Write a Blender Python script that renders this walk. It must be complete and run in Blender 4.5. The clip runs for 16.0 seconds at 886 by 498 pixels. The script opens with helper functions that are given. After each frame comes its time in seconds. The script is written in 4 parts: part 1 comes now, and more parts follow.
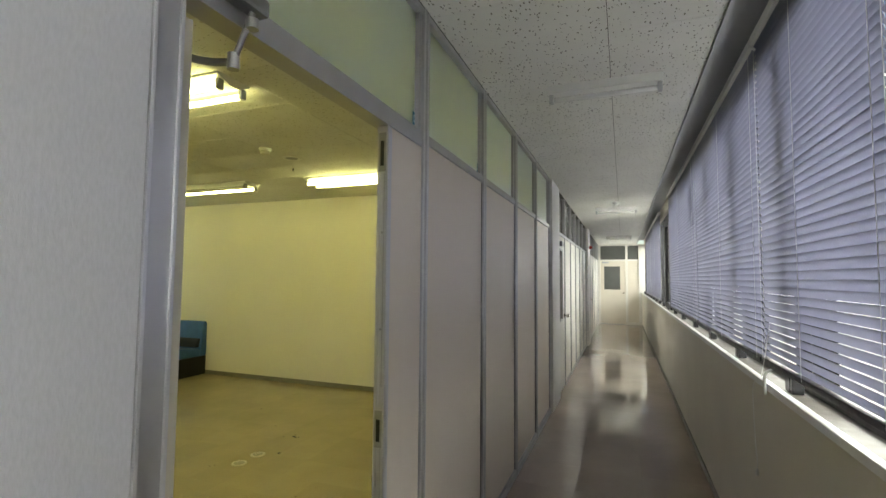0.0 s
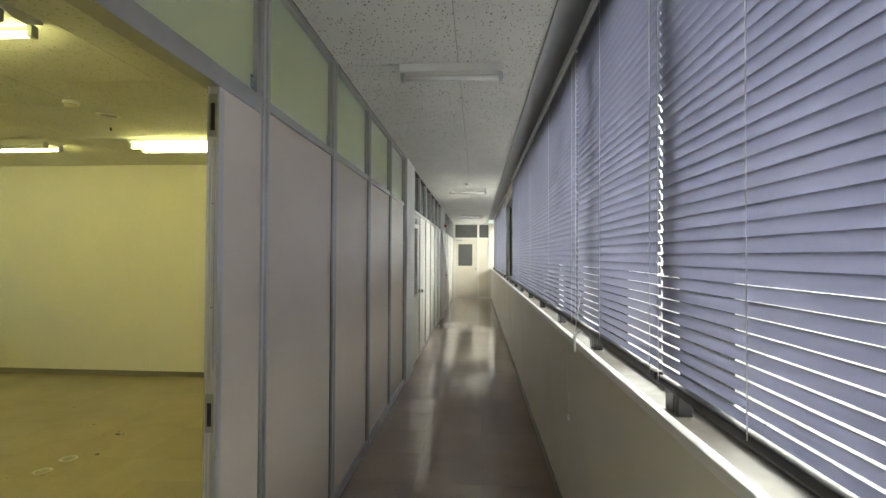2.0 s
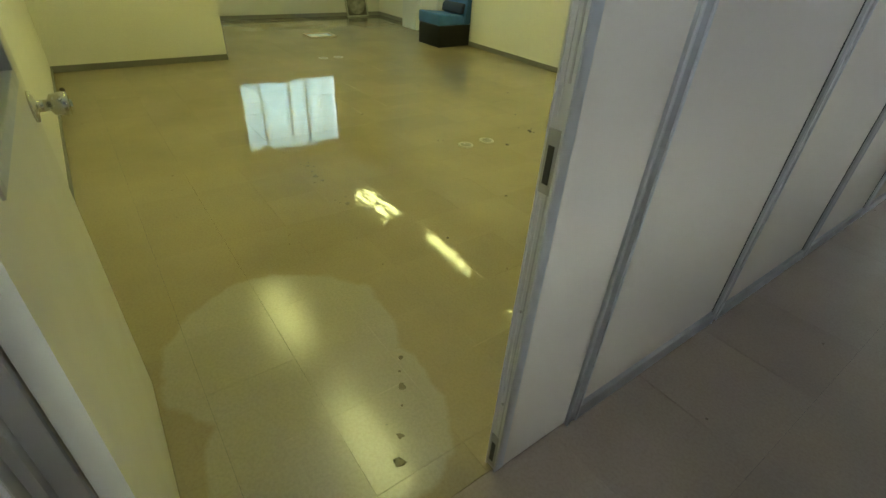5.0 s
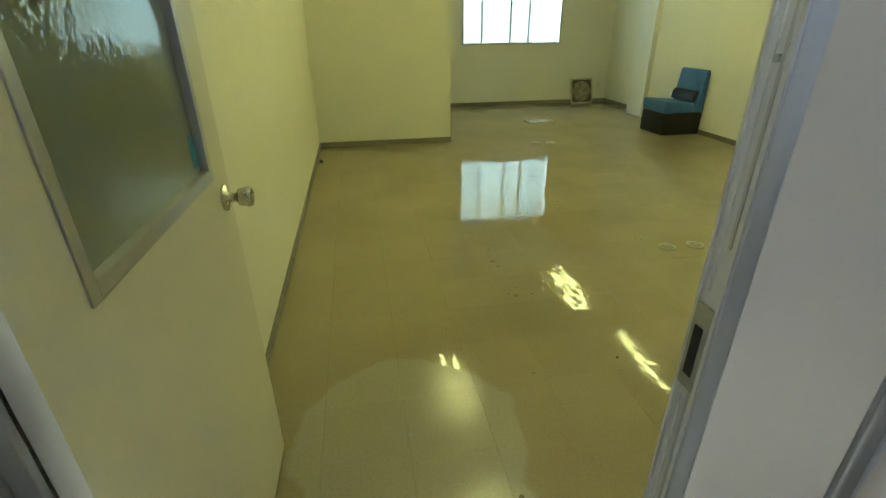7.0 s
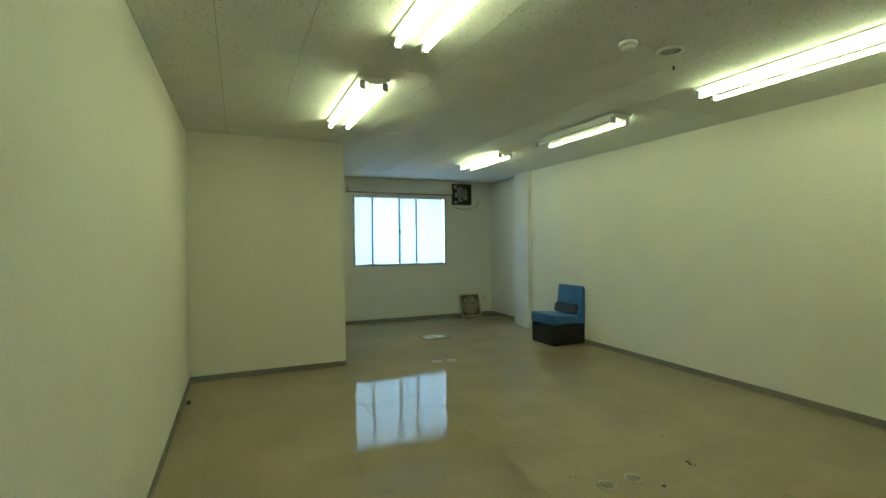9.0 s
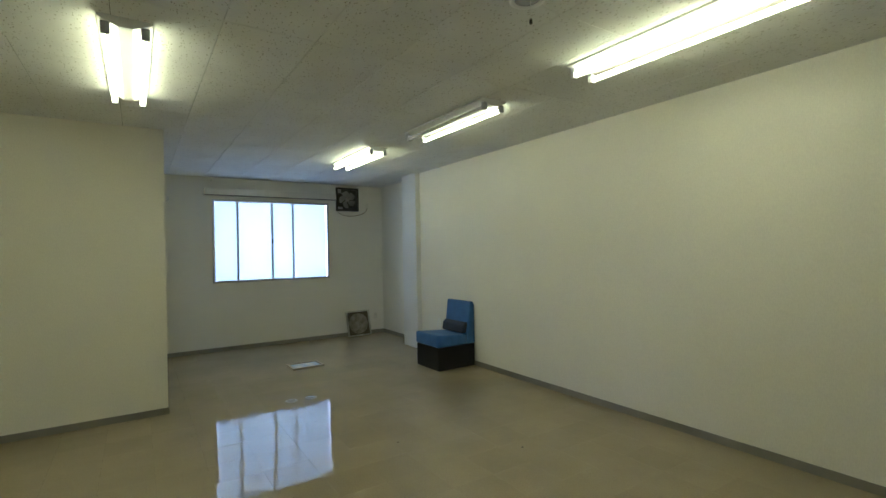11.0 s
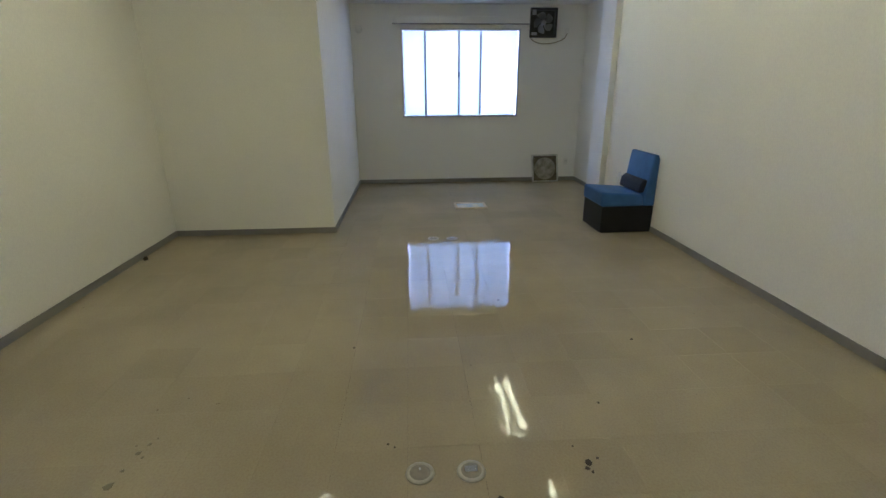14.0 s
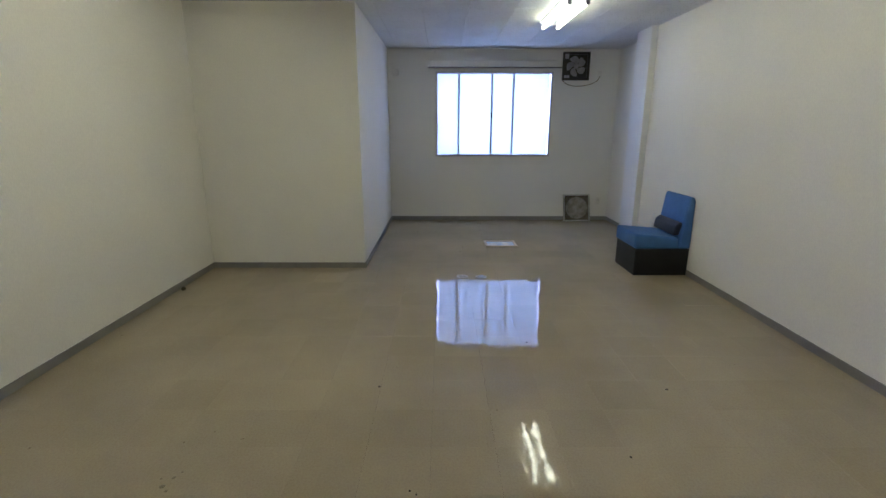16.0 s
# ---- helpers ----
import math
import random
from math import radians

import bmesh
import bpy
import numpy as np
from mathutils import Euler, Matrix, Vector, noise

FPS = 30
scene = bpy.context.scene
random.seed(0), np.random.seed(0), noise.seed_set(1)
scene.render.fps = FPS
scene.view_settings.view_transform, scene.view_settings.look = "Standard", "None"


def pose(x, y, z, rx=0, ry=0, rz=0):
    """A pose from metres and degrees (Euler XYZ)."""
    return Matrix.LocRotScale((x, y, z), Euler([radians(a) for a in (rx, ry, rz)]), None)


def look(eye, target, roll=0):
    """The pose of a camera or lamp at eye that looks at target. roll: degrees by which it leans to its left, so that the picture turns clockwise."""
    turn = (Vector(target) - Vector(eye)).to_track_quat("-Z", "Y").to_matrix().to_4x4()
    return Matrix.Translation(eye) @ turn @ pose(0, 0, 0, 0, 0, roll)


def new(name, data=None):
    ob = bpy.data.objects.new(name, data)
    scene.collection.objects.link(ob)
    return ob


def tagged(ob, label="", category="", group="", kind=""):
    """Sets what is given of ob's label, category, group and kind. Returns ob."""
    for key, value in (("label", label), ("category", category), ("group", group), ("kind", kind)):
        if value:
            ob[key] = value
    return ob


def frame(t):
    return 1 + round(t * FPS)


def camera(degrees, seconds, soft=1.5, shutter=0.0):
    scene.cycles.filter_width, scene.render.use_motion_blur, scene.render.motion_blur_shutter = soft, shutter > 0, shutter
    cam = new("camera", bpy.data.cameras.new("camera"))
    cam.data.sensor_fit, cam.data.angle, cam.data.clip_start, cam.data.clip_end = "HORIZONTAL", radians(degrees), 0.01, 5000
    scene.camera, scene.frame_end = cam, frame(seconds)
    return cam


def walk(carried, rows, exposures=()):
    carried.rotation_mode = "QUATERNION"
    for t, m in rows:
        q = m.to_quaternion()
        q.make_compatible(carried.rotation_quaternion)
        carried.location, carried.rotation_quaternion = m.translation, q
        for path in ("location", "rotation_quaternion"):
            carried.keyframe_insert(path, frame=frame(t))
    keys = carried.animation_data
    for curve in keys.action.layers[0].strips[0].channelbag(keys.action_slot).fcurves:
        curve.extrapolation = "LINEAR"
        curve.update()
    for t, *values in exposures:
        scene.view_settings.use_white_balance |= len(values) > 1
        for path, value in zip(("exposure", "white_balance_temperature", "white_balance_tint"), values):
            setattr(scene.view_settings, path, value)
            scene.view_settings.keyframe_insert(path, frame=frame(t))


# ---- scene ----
cam = camera(86.7, 16.0)
PATH = [
    (0, (0.774, 0.307, 1.503), (0.06, 2.171, 1.624), 0.5),
    (0.5, (0.807, 0.258, 1.498), (0.333, 2.199, 1.586), 0.5),
    (1, (0.837, 0.266, 1.492), (0.525, 2.24, 1.551), 0.4),
    (1.5, (0.848, 0.282, 1.492), (0.64, 2.271, 1.535), 0.3),
    (2, (0.84, 0.302, 1.492), (0.697, 2.297, 1.522), 0.3),
    (2.5, (0.826, 0.315, 1.488), (0.725, 2.313, 1.498), 0.4),
    (3, (0.824, 0.372, 1.474), (0.628, 2.363, 1.456), 0.2),
    (3.5, (0.83, 0.577, 1.465), (0.242, 2.48, 1.279), 0.4),
    (4, (0.771, 0.757, 1.403), (-0.233, 2.413, 0.903), 1.5),
    (4.5, (0.598, 1.004, 1.329), (-0.622, 2.306, 0.424), 2.0),
    (4.7, (0.551, 1.064, 1.309), (-0.706, 2.221, 0.269), 2.4),
    (7, (0.397, 1.379, 1.352), (-1.379, 1.689, 0.487), -0.5),
    (7.5, (0.415, 1.37, 1.445), (-1.505, 1.698, 0.993), 0.1),
    (8, (0.349, 1.371, 1.476), (-1.605, 1.762, 1.303), -0.2),
    (8.5, (0.165, 1.329, 1.43), (-1.749, 1.907, 1.383), -0.1),
    (9, (0.005, 1.367, 1.436), (-1.827, 2.169, 1.407), -0.5),
    (9.5, (-0.204, 1.509, 1.441), (-1.922, 2.533, 1.431), -0.8),
    (9.7, (-0.264, 1.56, 1.428), (-1.925, 2.674, 1.434), -1.0),
    (11.8, (-0.66, 2.795, 1.46), (-2.378, 3.819, 1.461), -1.4),
    (12, (-0.697, 2.886, 1.444), (-2.468, 3.815, 1.413), -0.9),
    (12.5, (-0.689, 3.077, 1.438), (-2.55, 3.769, 1.196), -0.3),
    (13, (-0.663, 3.276, 1.455), (-2.559, 3.698, 0.982), 0.3),
    (13.5, (-0.667, 3.336, 1.448), (-2.566, 3.564, 0.864), 0.2),
    (14, (-0.65, 3.328, 1.436), (-2.538, 3.457, 0.79), -0.3),
    (14.5, (-0.646, 3.323, 1.433), (-2.524, 3.396, 0.748), -0.3),
    (15, (-0.645, 3.321, 1.432), (-2.517, 3.37, 0.73), -0.1),
    (15.5, (-0.646, 3.319, 1.431), (-2.519, 3.351, 0.732), 0.2),
    (16, (-0.657, 3.333, 1.463), (-2.593, 3.338, 0.96), 0.1),
]
EXPOSURES = [(0, 0.0, 8200, 7), (3.3, 0.0, 8200, 6), (4.0, 0.25, 8100, -8), (4.5, 0.42, 7500, -5), (7.0, 0.3, 7200, -5), (7.5, 0.2, 6900, -4), (8.5, -0.1, 6100, 0), (9.5, -0.12, 5150, 18), (12.0, -0.25, 5300, 34), (13.0, -0.1, 5250, 40), (14.5, 0.03, 5050, 46), (16.0, 0.0, 4950, 50)]
walk(cam, [(t, look(eye, target, roll)) for t, eye, target, roll in PATH], EXPOSURES)

# ---- world and sun ----
world = bpy.data.worlds.new("sky")
scene.world = world
world.use_nodes = True
wn = world.node_tree.nodes
sky = wn.new("ShaderNodeTexSky")
sky.sky_type = "NISHITA"
sky.sun_disc = False
sky.sun_elevation = radians(50)
sky.sun_rotation = radians(200)
world.node_tree.links.new(sky.outputs[0], wn["Background"].inputs[0])
wn["Background"].inputs[1].default_value = 0.15
sun = new("sun", bpy.data.lights.new("sun", "SUN"))
sun.data.energy = 0.8
sun.data.angle = radians(12)
sun.data.color = (1.0, 0.96, 0.9)
sun.matrix_world = look((0, 0, 0), (0.27, 0.72, -0.92))


def window_light(name, m, width, height, energy, color):
    lamp = new(name, bpy.data.lights.new(name, "AREA"))
    lamp.data.shape = "RECTANGLE"
    lamp.data.size, lamp.data.size_y, lamp.data.energy, lamp.data.color = width, height, energy, color
    lamp.matrix_world = m
    return lamp


CORRIDOR_SKY = 130
ROOM_SKY = 118
TUBE = 20.0
TUBE_COLOR = (0.97, 1.0, 0.43)
window_light("corridor_window_light", pose(2.40, 7.9, 2.72, 0, 52, 0), 2.0, 18.5, CORRIDOR_SKY, (0.82, 0.91, 1.0))
window_light("room_window_light", look((-8.62, 4.12, 1.64), (0, 4.15, 1.64)), 2.0, 1.5, ROOM_SKY, (0.74, 0.90, 1.0))


# ---- materials ----
class Net:
    """A principled material and its node tree."""

    def __init__(self, name, color, rough=0.5, metal=0.0, spec=0.5):
        self.mat = bpy.data.materials.new(name)
        self.mat.use_nodes = True
        self.t = self.mat.node_tree
        self.b = self.t.nodes["Principled BSDF"]
        self.b.inputs["Base Color"].default_value = (*color, 1)
        self.b.inputs["Roughness"].default_value = rough
        self.b.inputs["Metallic"].default_value = metal
        self.b.inputs["Specular IOR Level"].default_value = spec
        self.color = color
        self.pos = None

    def node(self, kind, **values):
        n = self.t.nodes.new(kind)
        for key, value in values.items():
            n.inputs[key].default_value = value
        return n

    def link(self, a, b):
        self.t.links.new(a, b)

    def place(self):
        if self.pos is None:
            self.pos = self.t.nodes.new("ShaderNodeNewGeometry")
        return self.pos.outputs["Position"]

    def scaled(self, sx, sy, sz):
        m = self.t.nodes.new("ShaderNodeMapping")
        m.inputs["Scale"].default_value = (sx, sy, sz)
        self.link(self.place(), m.inputs["Vector"])
        return m.outputs[0]

    def noise(self, scale, detail=3.0, vector=None, rough=0.55):
        n = self.node("ShaderNodeTexNoise", Scale=scale, Detail=detail, Roughness=rough)
        self.link(vector or self.place(), n.inputs["Vector"])
        return n.outputs["Fac"]

    def ramp(self, fac, a, b, va=0.0, vb=1.0):
        n = self.t.nodes.new("ShaderNodeMapRange")
        n.inputs["From Min"].default_value, n.inputs["From Max"].default_value = a, b
        n.inputs["To Min"].default_value, n.inputs["To Max"].default_value = va, vb
        self.link(fac, n.inputs["Value"])
        return n.outputs[0]

    def math(self, op, a, b):
        n = self.t.nodes.new("ShaderNodeMath")
        n.operation = op
        for i, v in enumerate((a, b)):
            if isinstance(v, (int, float)):
                n.inputs[i].default_value = v
            else:
                self.link(v, n.inputs[i])
        return n.outputs[0]

    def mix(self, fac, a, b, kind="MIX"):
        n = self.t.nodes.new("ShaderNodeMix")
        n.data_type, n.blend_type = "RGBA", kind
        for slot, v in ((0, fac), (6, a), (7, b)):
            if isinstance(v, tuple):
                n.inputs[slot].default_value = (*v, 1)
            elif isinstance(v, (int, float)):
                n.inputs[slot].default_value = v
            else:
                self.link(v, n.inputs[slot])
        return n.outputs[2]

    def paint(self, socket):
        self.link(socket, self.b.inputs["Base Color"])

    def rough(self, socket):
        self.link(socket, self.b.inputs["Roughness"])

    def bump(self, height, strength=0.2, distance=0.002):
        n = self.node("ShaderNodeBump", Strength=strength, Distance=distance)
        self.link(height, n.inputs["Height"])
        self.link(n.outputs[0], self.b.inputs["Normal"])


def dim(c, k):
    return tuple(v * k for v in c)


def plain(name, color, rough=0.5, metal=0.0, spec=0.5, var=0.08, scale=3.0, grain=0.0, grain_scale=300.0):
    """Paint, plastic or metal with stains at a large scale and grain at a small one."""
    n = Net(name, color, rough, metal, spec)
    big = n.noise(scale, 4)
    n.paint(n.mix(n.ramp(big, 0.3, 0.7), dim(color, 1 - var), dim(color, 1 + var * 0.5)))
    n.rough(n.ramp(n.noise(scale * 4, 3), 0.3, 0.7, max(rough - 0.07, 0.02), min(rough + 0.07, 1)))
    if grain:
        n.bump(n.noise(grain_scale, 2), grain, 0.001)
    return n.mat


def wallpaper(name, color, var=0.05):
    n = Net(name, color, 0.75, 0, 0.3)
    big = n.noise(1.1, 4)
    col = n.mix(n.ramp(big, 0.3, 0.7), dim(color, 1 - var), color)
    fine = n.noise(160, 3, n.scaled(1, 1, 0.35))
    col = n.mix(n.ramp(fine, 0.35, 0.65, 0.0, 1.0), col, n.mix(1.0, col, (0.93, 0.93, 0.93), "MULTIPLY"))
    n.paint(col)
    n.bump(fine, 0.35, 0.002)
    return n.mat


def ceiling_board(name, sx, sy, pit=(0.16, 0.15, 0.13)):
    """Rock-wool board with dark, worm-like fissures."""
    n = Net(name, (0.74, 0.74, 0.72), 0.9, 0, 0.2)
    warp = n.t.nodes.new("ShaderNodeVectorMath")
    warp.operation = "MULTIPLY_ADD"
    wob = n.node("ShaderNodeTexNoise", Scale=38.0, Detail=2.0)
    n.link(n.place(), wob.inputs["Vector"])
    n.link(wob.outputs["Color"], warp.inputs[0])
    warp.inputs[1].default_value = (0.02, 0.02, 0.0)
    n.link(n.place(), warp.inputs[2])
    m = n.t.nodes.new("ShaderNodeMapping")
    m.inputs["Scale"].default_value = (sx, sy, 1.0)
    m.inputs["Rotation"].default_value = (0, 0, 0.12)
    n.link(warp.outputs[0], m.inputs["Vector"])
    v = n.node("ShaderNodeTexVoronoi", Scale=30.0, Randomness=1.0)
    n.link(m.outputs[0], v.inputs["Vector"])
    keep = n.ramp(n.noise(45, 1), 0.44, 0.50)
    hole = n.math("MULTIPLY", n.ramp(v.outputs["Distance"], 0.27, 0.20), keep)
    base = n.mix(n.ramp(n.noise(2.0, 4), 0.3, 0.7), (0.68, 0.68, 0.66), (0.76, 0.76, 0.74))
    n.paint(n.mix(hole, base, pit))
    n.bump(n.math("SUBTRACT", n.noise(220, 2), n.math("MULTIPLY", hole, 3.0)), 0.4, 0.002)
    return n.mat


def vinyl(name, color, worn):
    """Waxed vinyl floor tile: mottled, wavy wax; worn: a bare patch inside the door."""
    n = Net(name, color, 0.14, 0, 0.5)
    info = n.t.nodes.new("ShaderNodeObjectInfo")
    tile = n.ramp(info.outputs["Random"], 0, 1, 0.96, 1.03)
    big = n.noise(1.3, 5)
    col = n.mix(n.ramp(big, 0.3, 0.7), dim(color, 0.86), dim(color, 1.06))
    fleck = n.noise(95, 4, None, 0.7)
    col = n.mix(n.ramp(fleck, 0.42, 0.62), col, n.mix(1.0, col, (0.92, 0.905, 0.88), "MULTIPLY"))
    comb = n.t.nodes.new("ShaderNodeCombineColor")
    for i in range(3):
        n.link(tile, comb.inputs[i])
    col = n.mix(1.0, col, comb.outputs[0], "MULTIPLY")
    specks = n.ramp(n.noise(26, 2, None, 0.4), 0.77, 0.80)
    col = n.mix(n.math("MULTIPLY", specks, 0.6), col, (0.06, 0.045, 0.03))
    rough = n.ramp(n.noise(3.5, 5), 0.3, 0.75, 0.022, 0.075)
    if worn:
        near = []
        for x, y, k in worn:
            d = n.t.nodes.new("ShaderNodeVectorMath")
            d.operation = "DISTANCE"
            d.inputs[1].default_value = (x, y, 0)
            n.link(n.place(), d.inputs[0])
            near.append(n.math("DIVIDE", d.outputs["Value"], k))
        r = n.math("MINIMUM", near[0], near[1])
        r = n.math("ADD", r, n.math("MULTIPLY", n.noise(3.0, 5), 0.5))
        patch = n.ramp(r, 1.27, 1.22)
        col = n.mix(n.math("MULTIPLY", patch, 0.30), col, n.mix(n.ramp(fleck, 0.4, 0.6), (0.52, 0.515, 0.47), (0.46, 0.455, 0.42)))
        rough = n.math("MAXIMUM", rough, n.math("MULTIPLY", patch, 0.17))
    n.paint(col)
    n.rough(rough)
    n.bump(n.math("ADD", n.noise(6, 3), n.math("MULTIPLY", n.noise(22, 2), 0.10)), 0.22, 0.006)
    return n.mat


def frosted(name, tint, rough, ripple, pass_share=0.9, wave=0.25):
    """Frosted pane: light passes scattered, the face still mirrors a little."""
    n = Net(name, tint, rough, 0, 0.5)
    n.bump(n.noise(ripple, 1.5), wave, 0.004)
    tr = n.node("ShaderNodeBsdfTranslucent")
    tr.inputs["Color"].default_value = (*tint, 1)
    mx = n.t.nodes.new("ShaderNodeMixShader")
    mx.inputs[0].default_value = pass_share
    n.b.inputs["Base Color"].default_value = (*dim(tint, 0.5), 1)
    gl = n.node("ShaderNodeBsdfGlossy", Roughness=rough)
    fr = n.node("ShaderNodeFresnel", IOR=1.45)
    m2 = n.t.nodes.new("ShaderNodeMixShader")
    n.link(n.b.outputs[0], mx.inputs[1])
    n.link(tr.outputs[0], mx.inputs[2])
    bump = [x for x in n.t.nodes if x.type == "BUMP"][0]
    n.link(bump.outputs[0], gl.inputs["Normal"])
    n.link(fr.outputs[0], m2.inputs[0])
    n.link(mx.outputs[0], m2.inputs[1])
    n.link(gl.outputs[0], m2.inputs[2])
    n.link(m2.outputs[0], n.t.nodes["Material Output"].inputs[0])
    return n.mat


def slat_material():
    n = Net("blind_slat_enamel", (0.235, 0.24, 0.305), 0.45, 0, 0.4)
    n.paint(n.mix(n.ramp(n.noise(5, 4), 0.3, 0.7), (0.245, 0.25, 0.325), (0.28, 0.285, 0.365)))
    return n.mat


def clear_glass():
    m = bpy.data.materials.new("clear_glass")
    m.use_nodes = True
    t = m.node_tree
    t.nodes.remove(t.nodes["Principled BSDF"])
    g, tr, mx = (t.nodes.new("ShaderNode" + k) for k in ("BsdfGlossy", "BsdfTransparent", "MixShader"))
    mx.inputs[0].default_value = 0.05
    g.inputs["Roughness"].default_value = 0.02
    for a, b in ((tr.outputs[0], mx.inputs[1]), (g.outputs[0], mx.inputs[2])):
        t.links.new(a, b)
    t.links.new(mx.outputs[0], t.nodes["Material Output"].inputs[0])
    return m


def glow(name, color, strength):
    n = Net(name, (0.9, 0.9, 0.9), 0.4)
    n.b.inputs["Emission Color"].default_value = (*color, 1)
    n.b.inputs["Emission Strength"].default_value = strength
    return n.mat


def daylight():
    """Glowing sheet painted as a hazy street, pale walls and greenery, under a bright sky."""
    n = Net("glowing_street_backdrop", (0.8, 0.8, 0.8), 1.0)
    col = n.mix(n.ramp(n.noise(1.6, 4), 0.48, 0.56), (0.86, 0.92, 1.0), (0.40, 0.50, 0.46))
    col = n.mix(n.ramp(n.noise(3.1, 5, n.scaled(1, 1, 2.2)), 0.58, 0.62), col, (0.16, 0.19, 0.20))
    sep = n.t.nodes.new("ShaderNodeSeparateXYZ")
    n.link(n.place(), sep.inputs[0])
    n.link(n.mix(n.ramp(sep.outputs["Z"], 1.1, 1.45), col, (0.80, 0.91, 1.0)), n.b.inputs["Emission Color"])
    # emission climbs steeply above sill height, added to light the corridor
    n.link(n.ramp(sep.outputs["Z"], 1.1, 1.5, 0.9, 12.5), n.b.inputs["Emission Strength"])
    return n.mat


def fan_filter():
    n = Net("dusty_filter_cover", (0.35, 0.31, 0.24), 0.8)
    n.paint(n.mix(n.ramp(n.noise(14, 5), 0.35, 0.65), (0.20, 0.18, 0.13), (0.36, 0.33, 0.26)))
    n.bump(n.noise(120, 2), 0.5, 0.002)
    return n.mat


def leather(name, color):
    n = Net(name, color, 0.5, 0, 0.35)
    n.paint(n.mix(n.ramp(n.noise(7, 4), 0.3, 0.7), dim(color, 0.82), dim(color, 1.1)))
    v = n.node("ShaderNodeTexVoronoi", Scale=320.0)
    n.link(n.place(), v.inputs["Vector"])
    n.bump(v.outputs["Distance"], 0.25, 0.001)
    return n.mat


def picture():
    n = Net("faded_print", (0.4, 0.45, 0.5), 0.5)
    n.paint(n.mix(n.ramp(n.noise(9, 3), 0.4, 0.6), (0.30, 0.42, 0.55), (0.62, 0.60, 0.50)))
    return n.mat


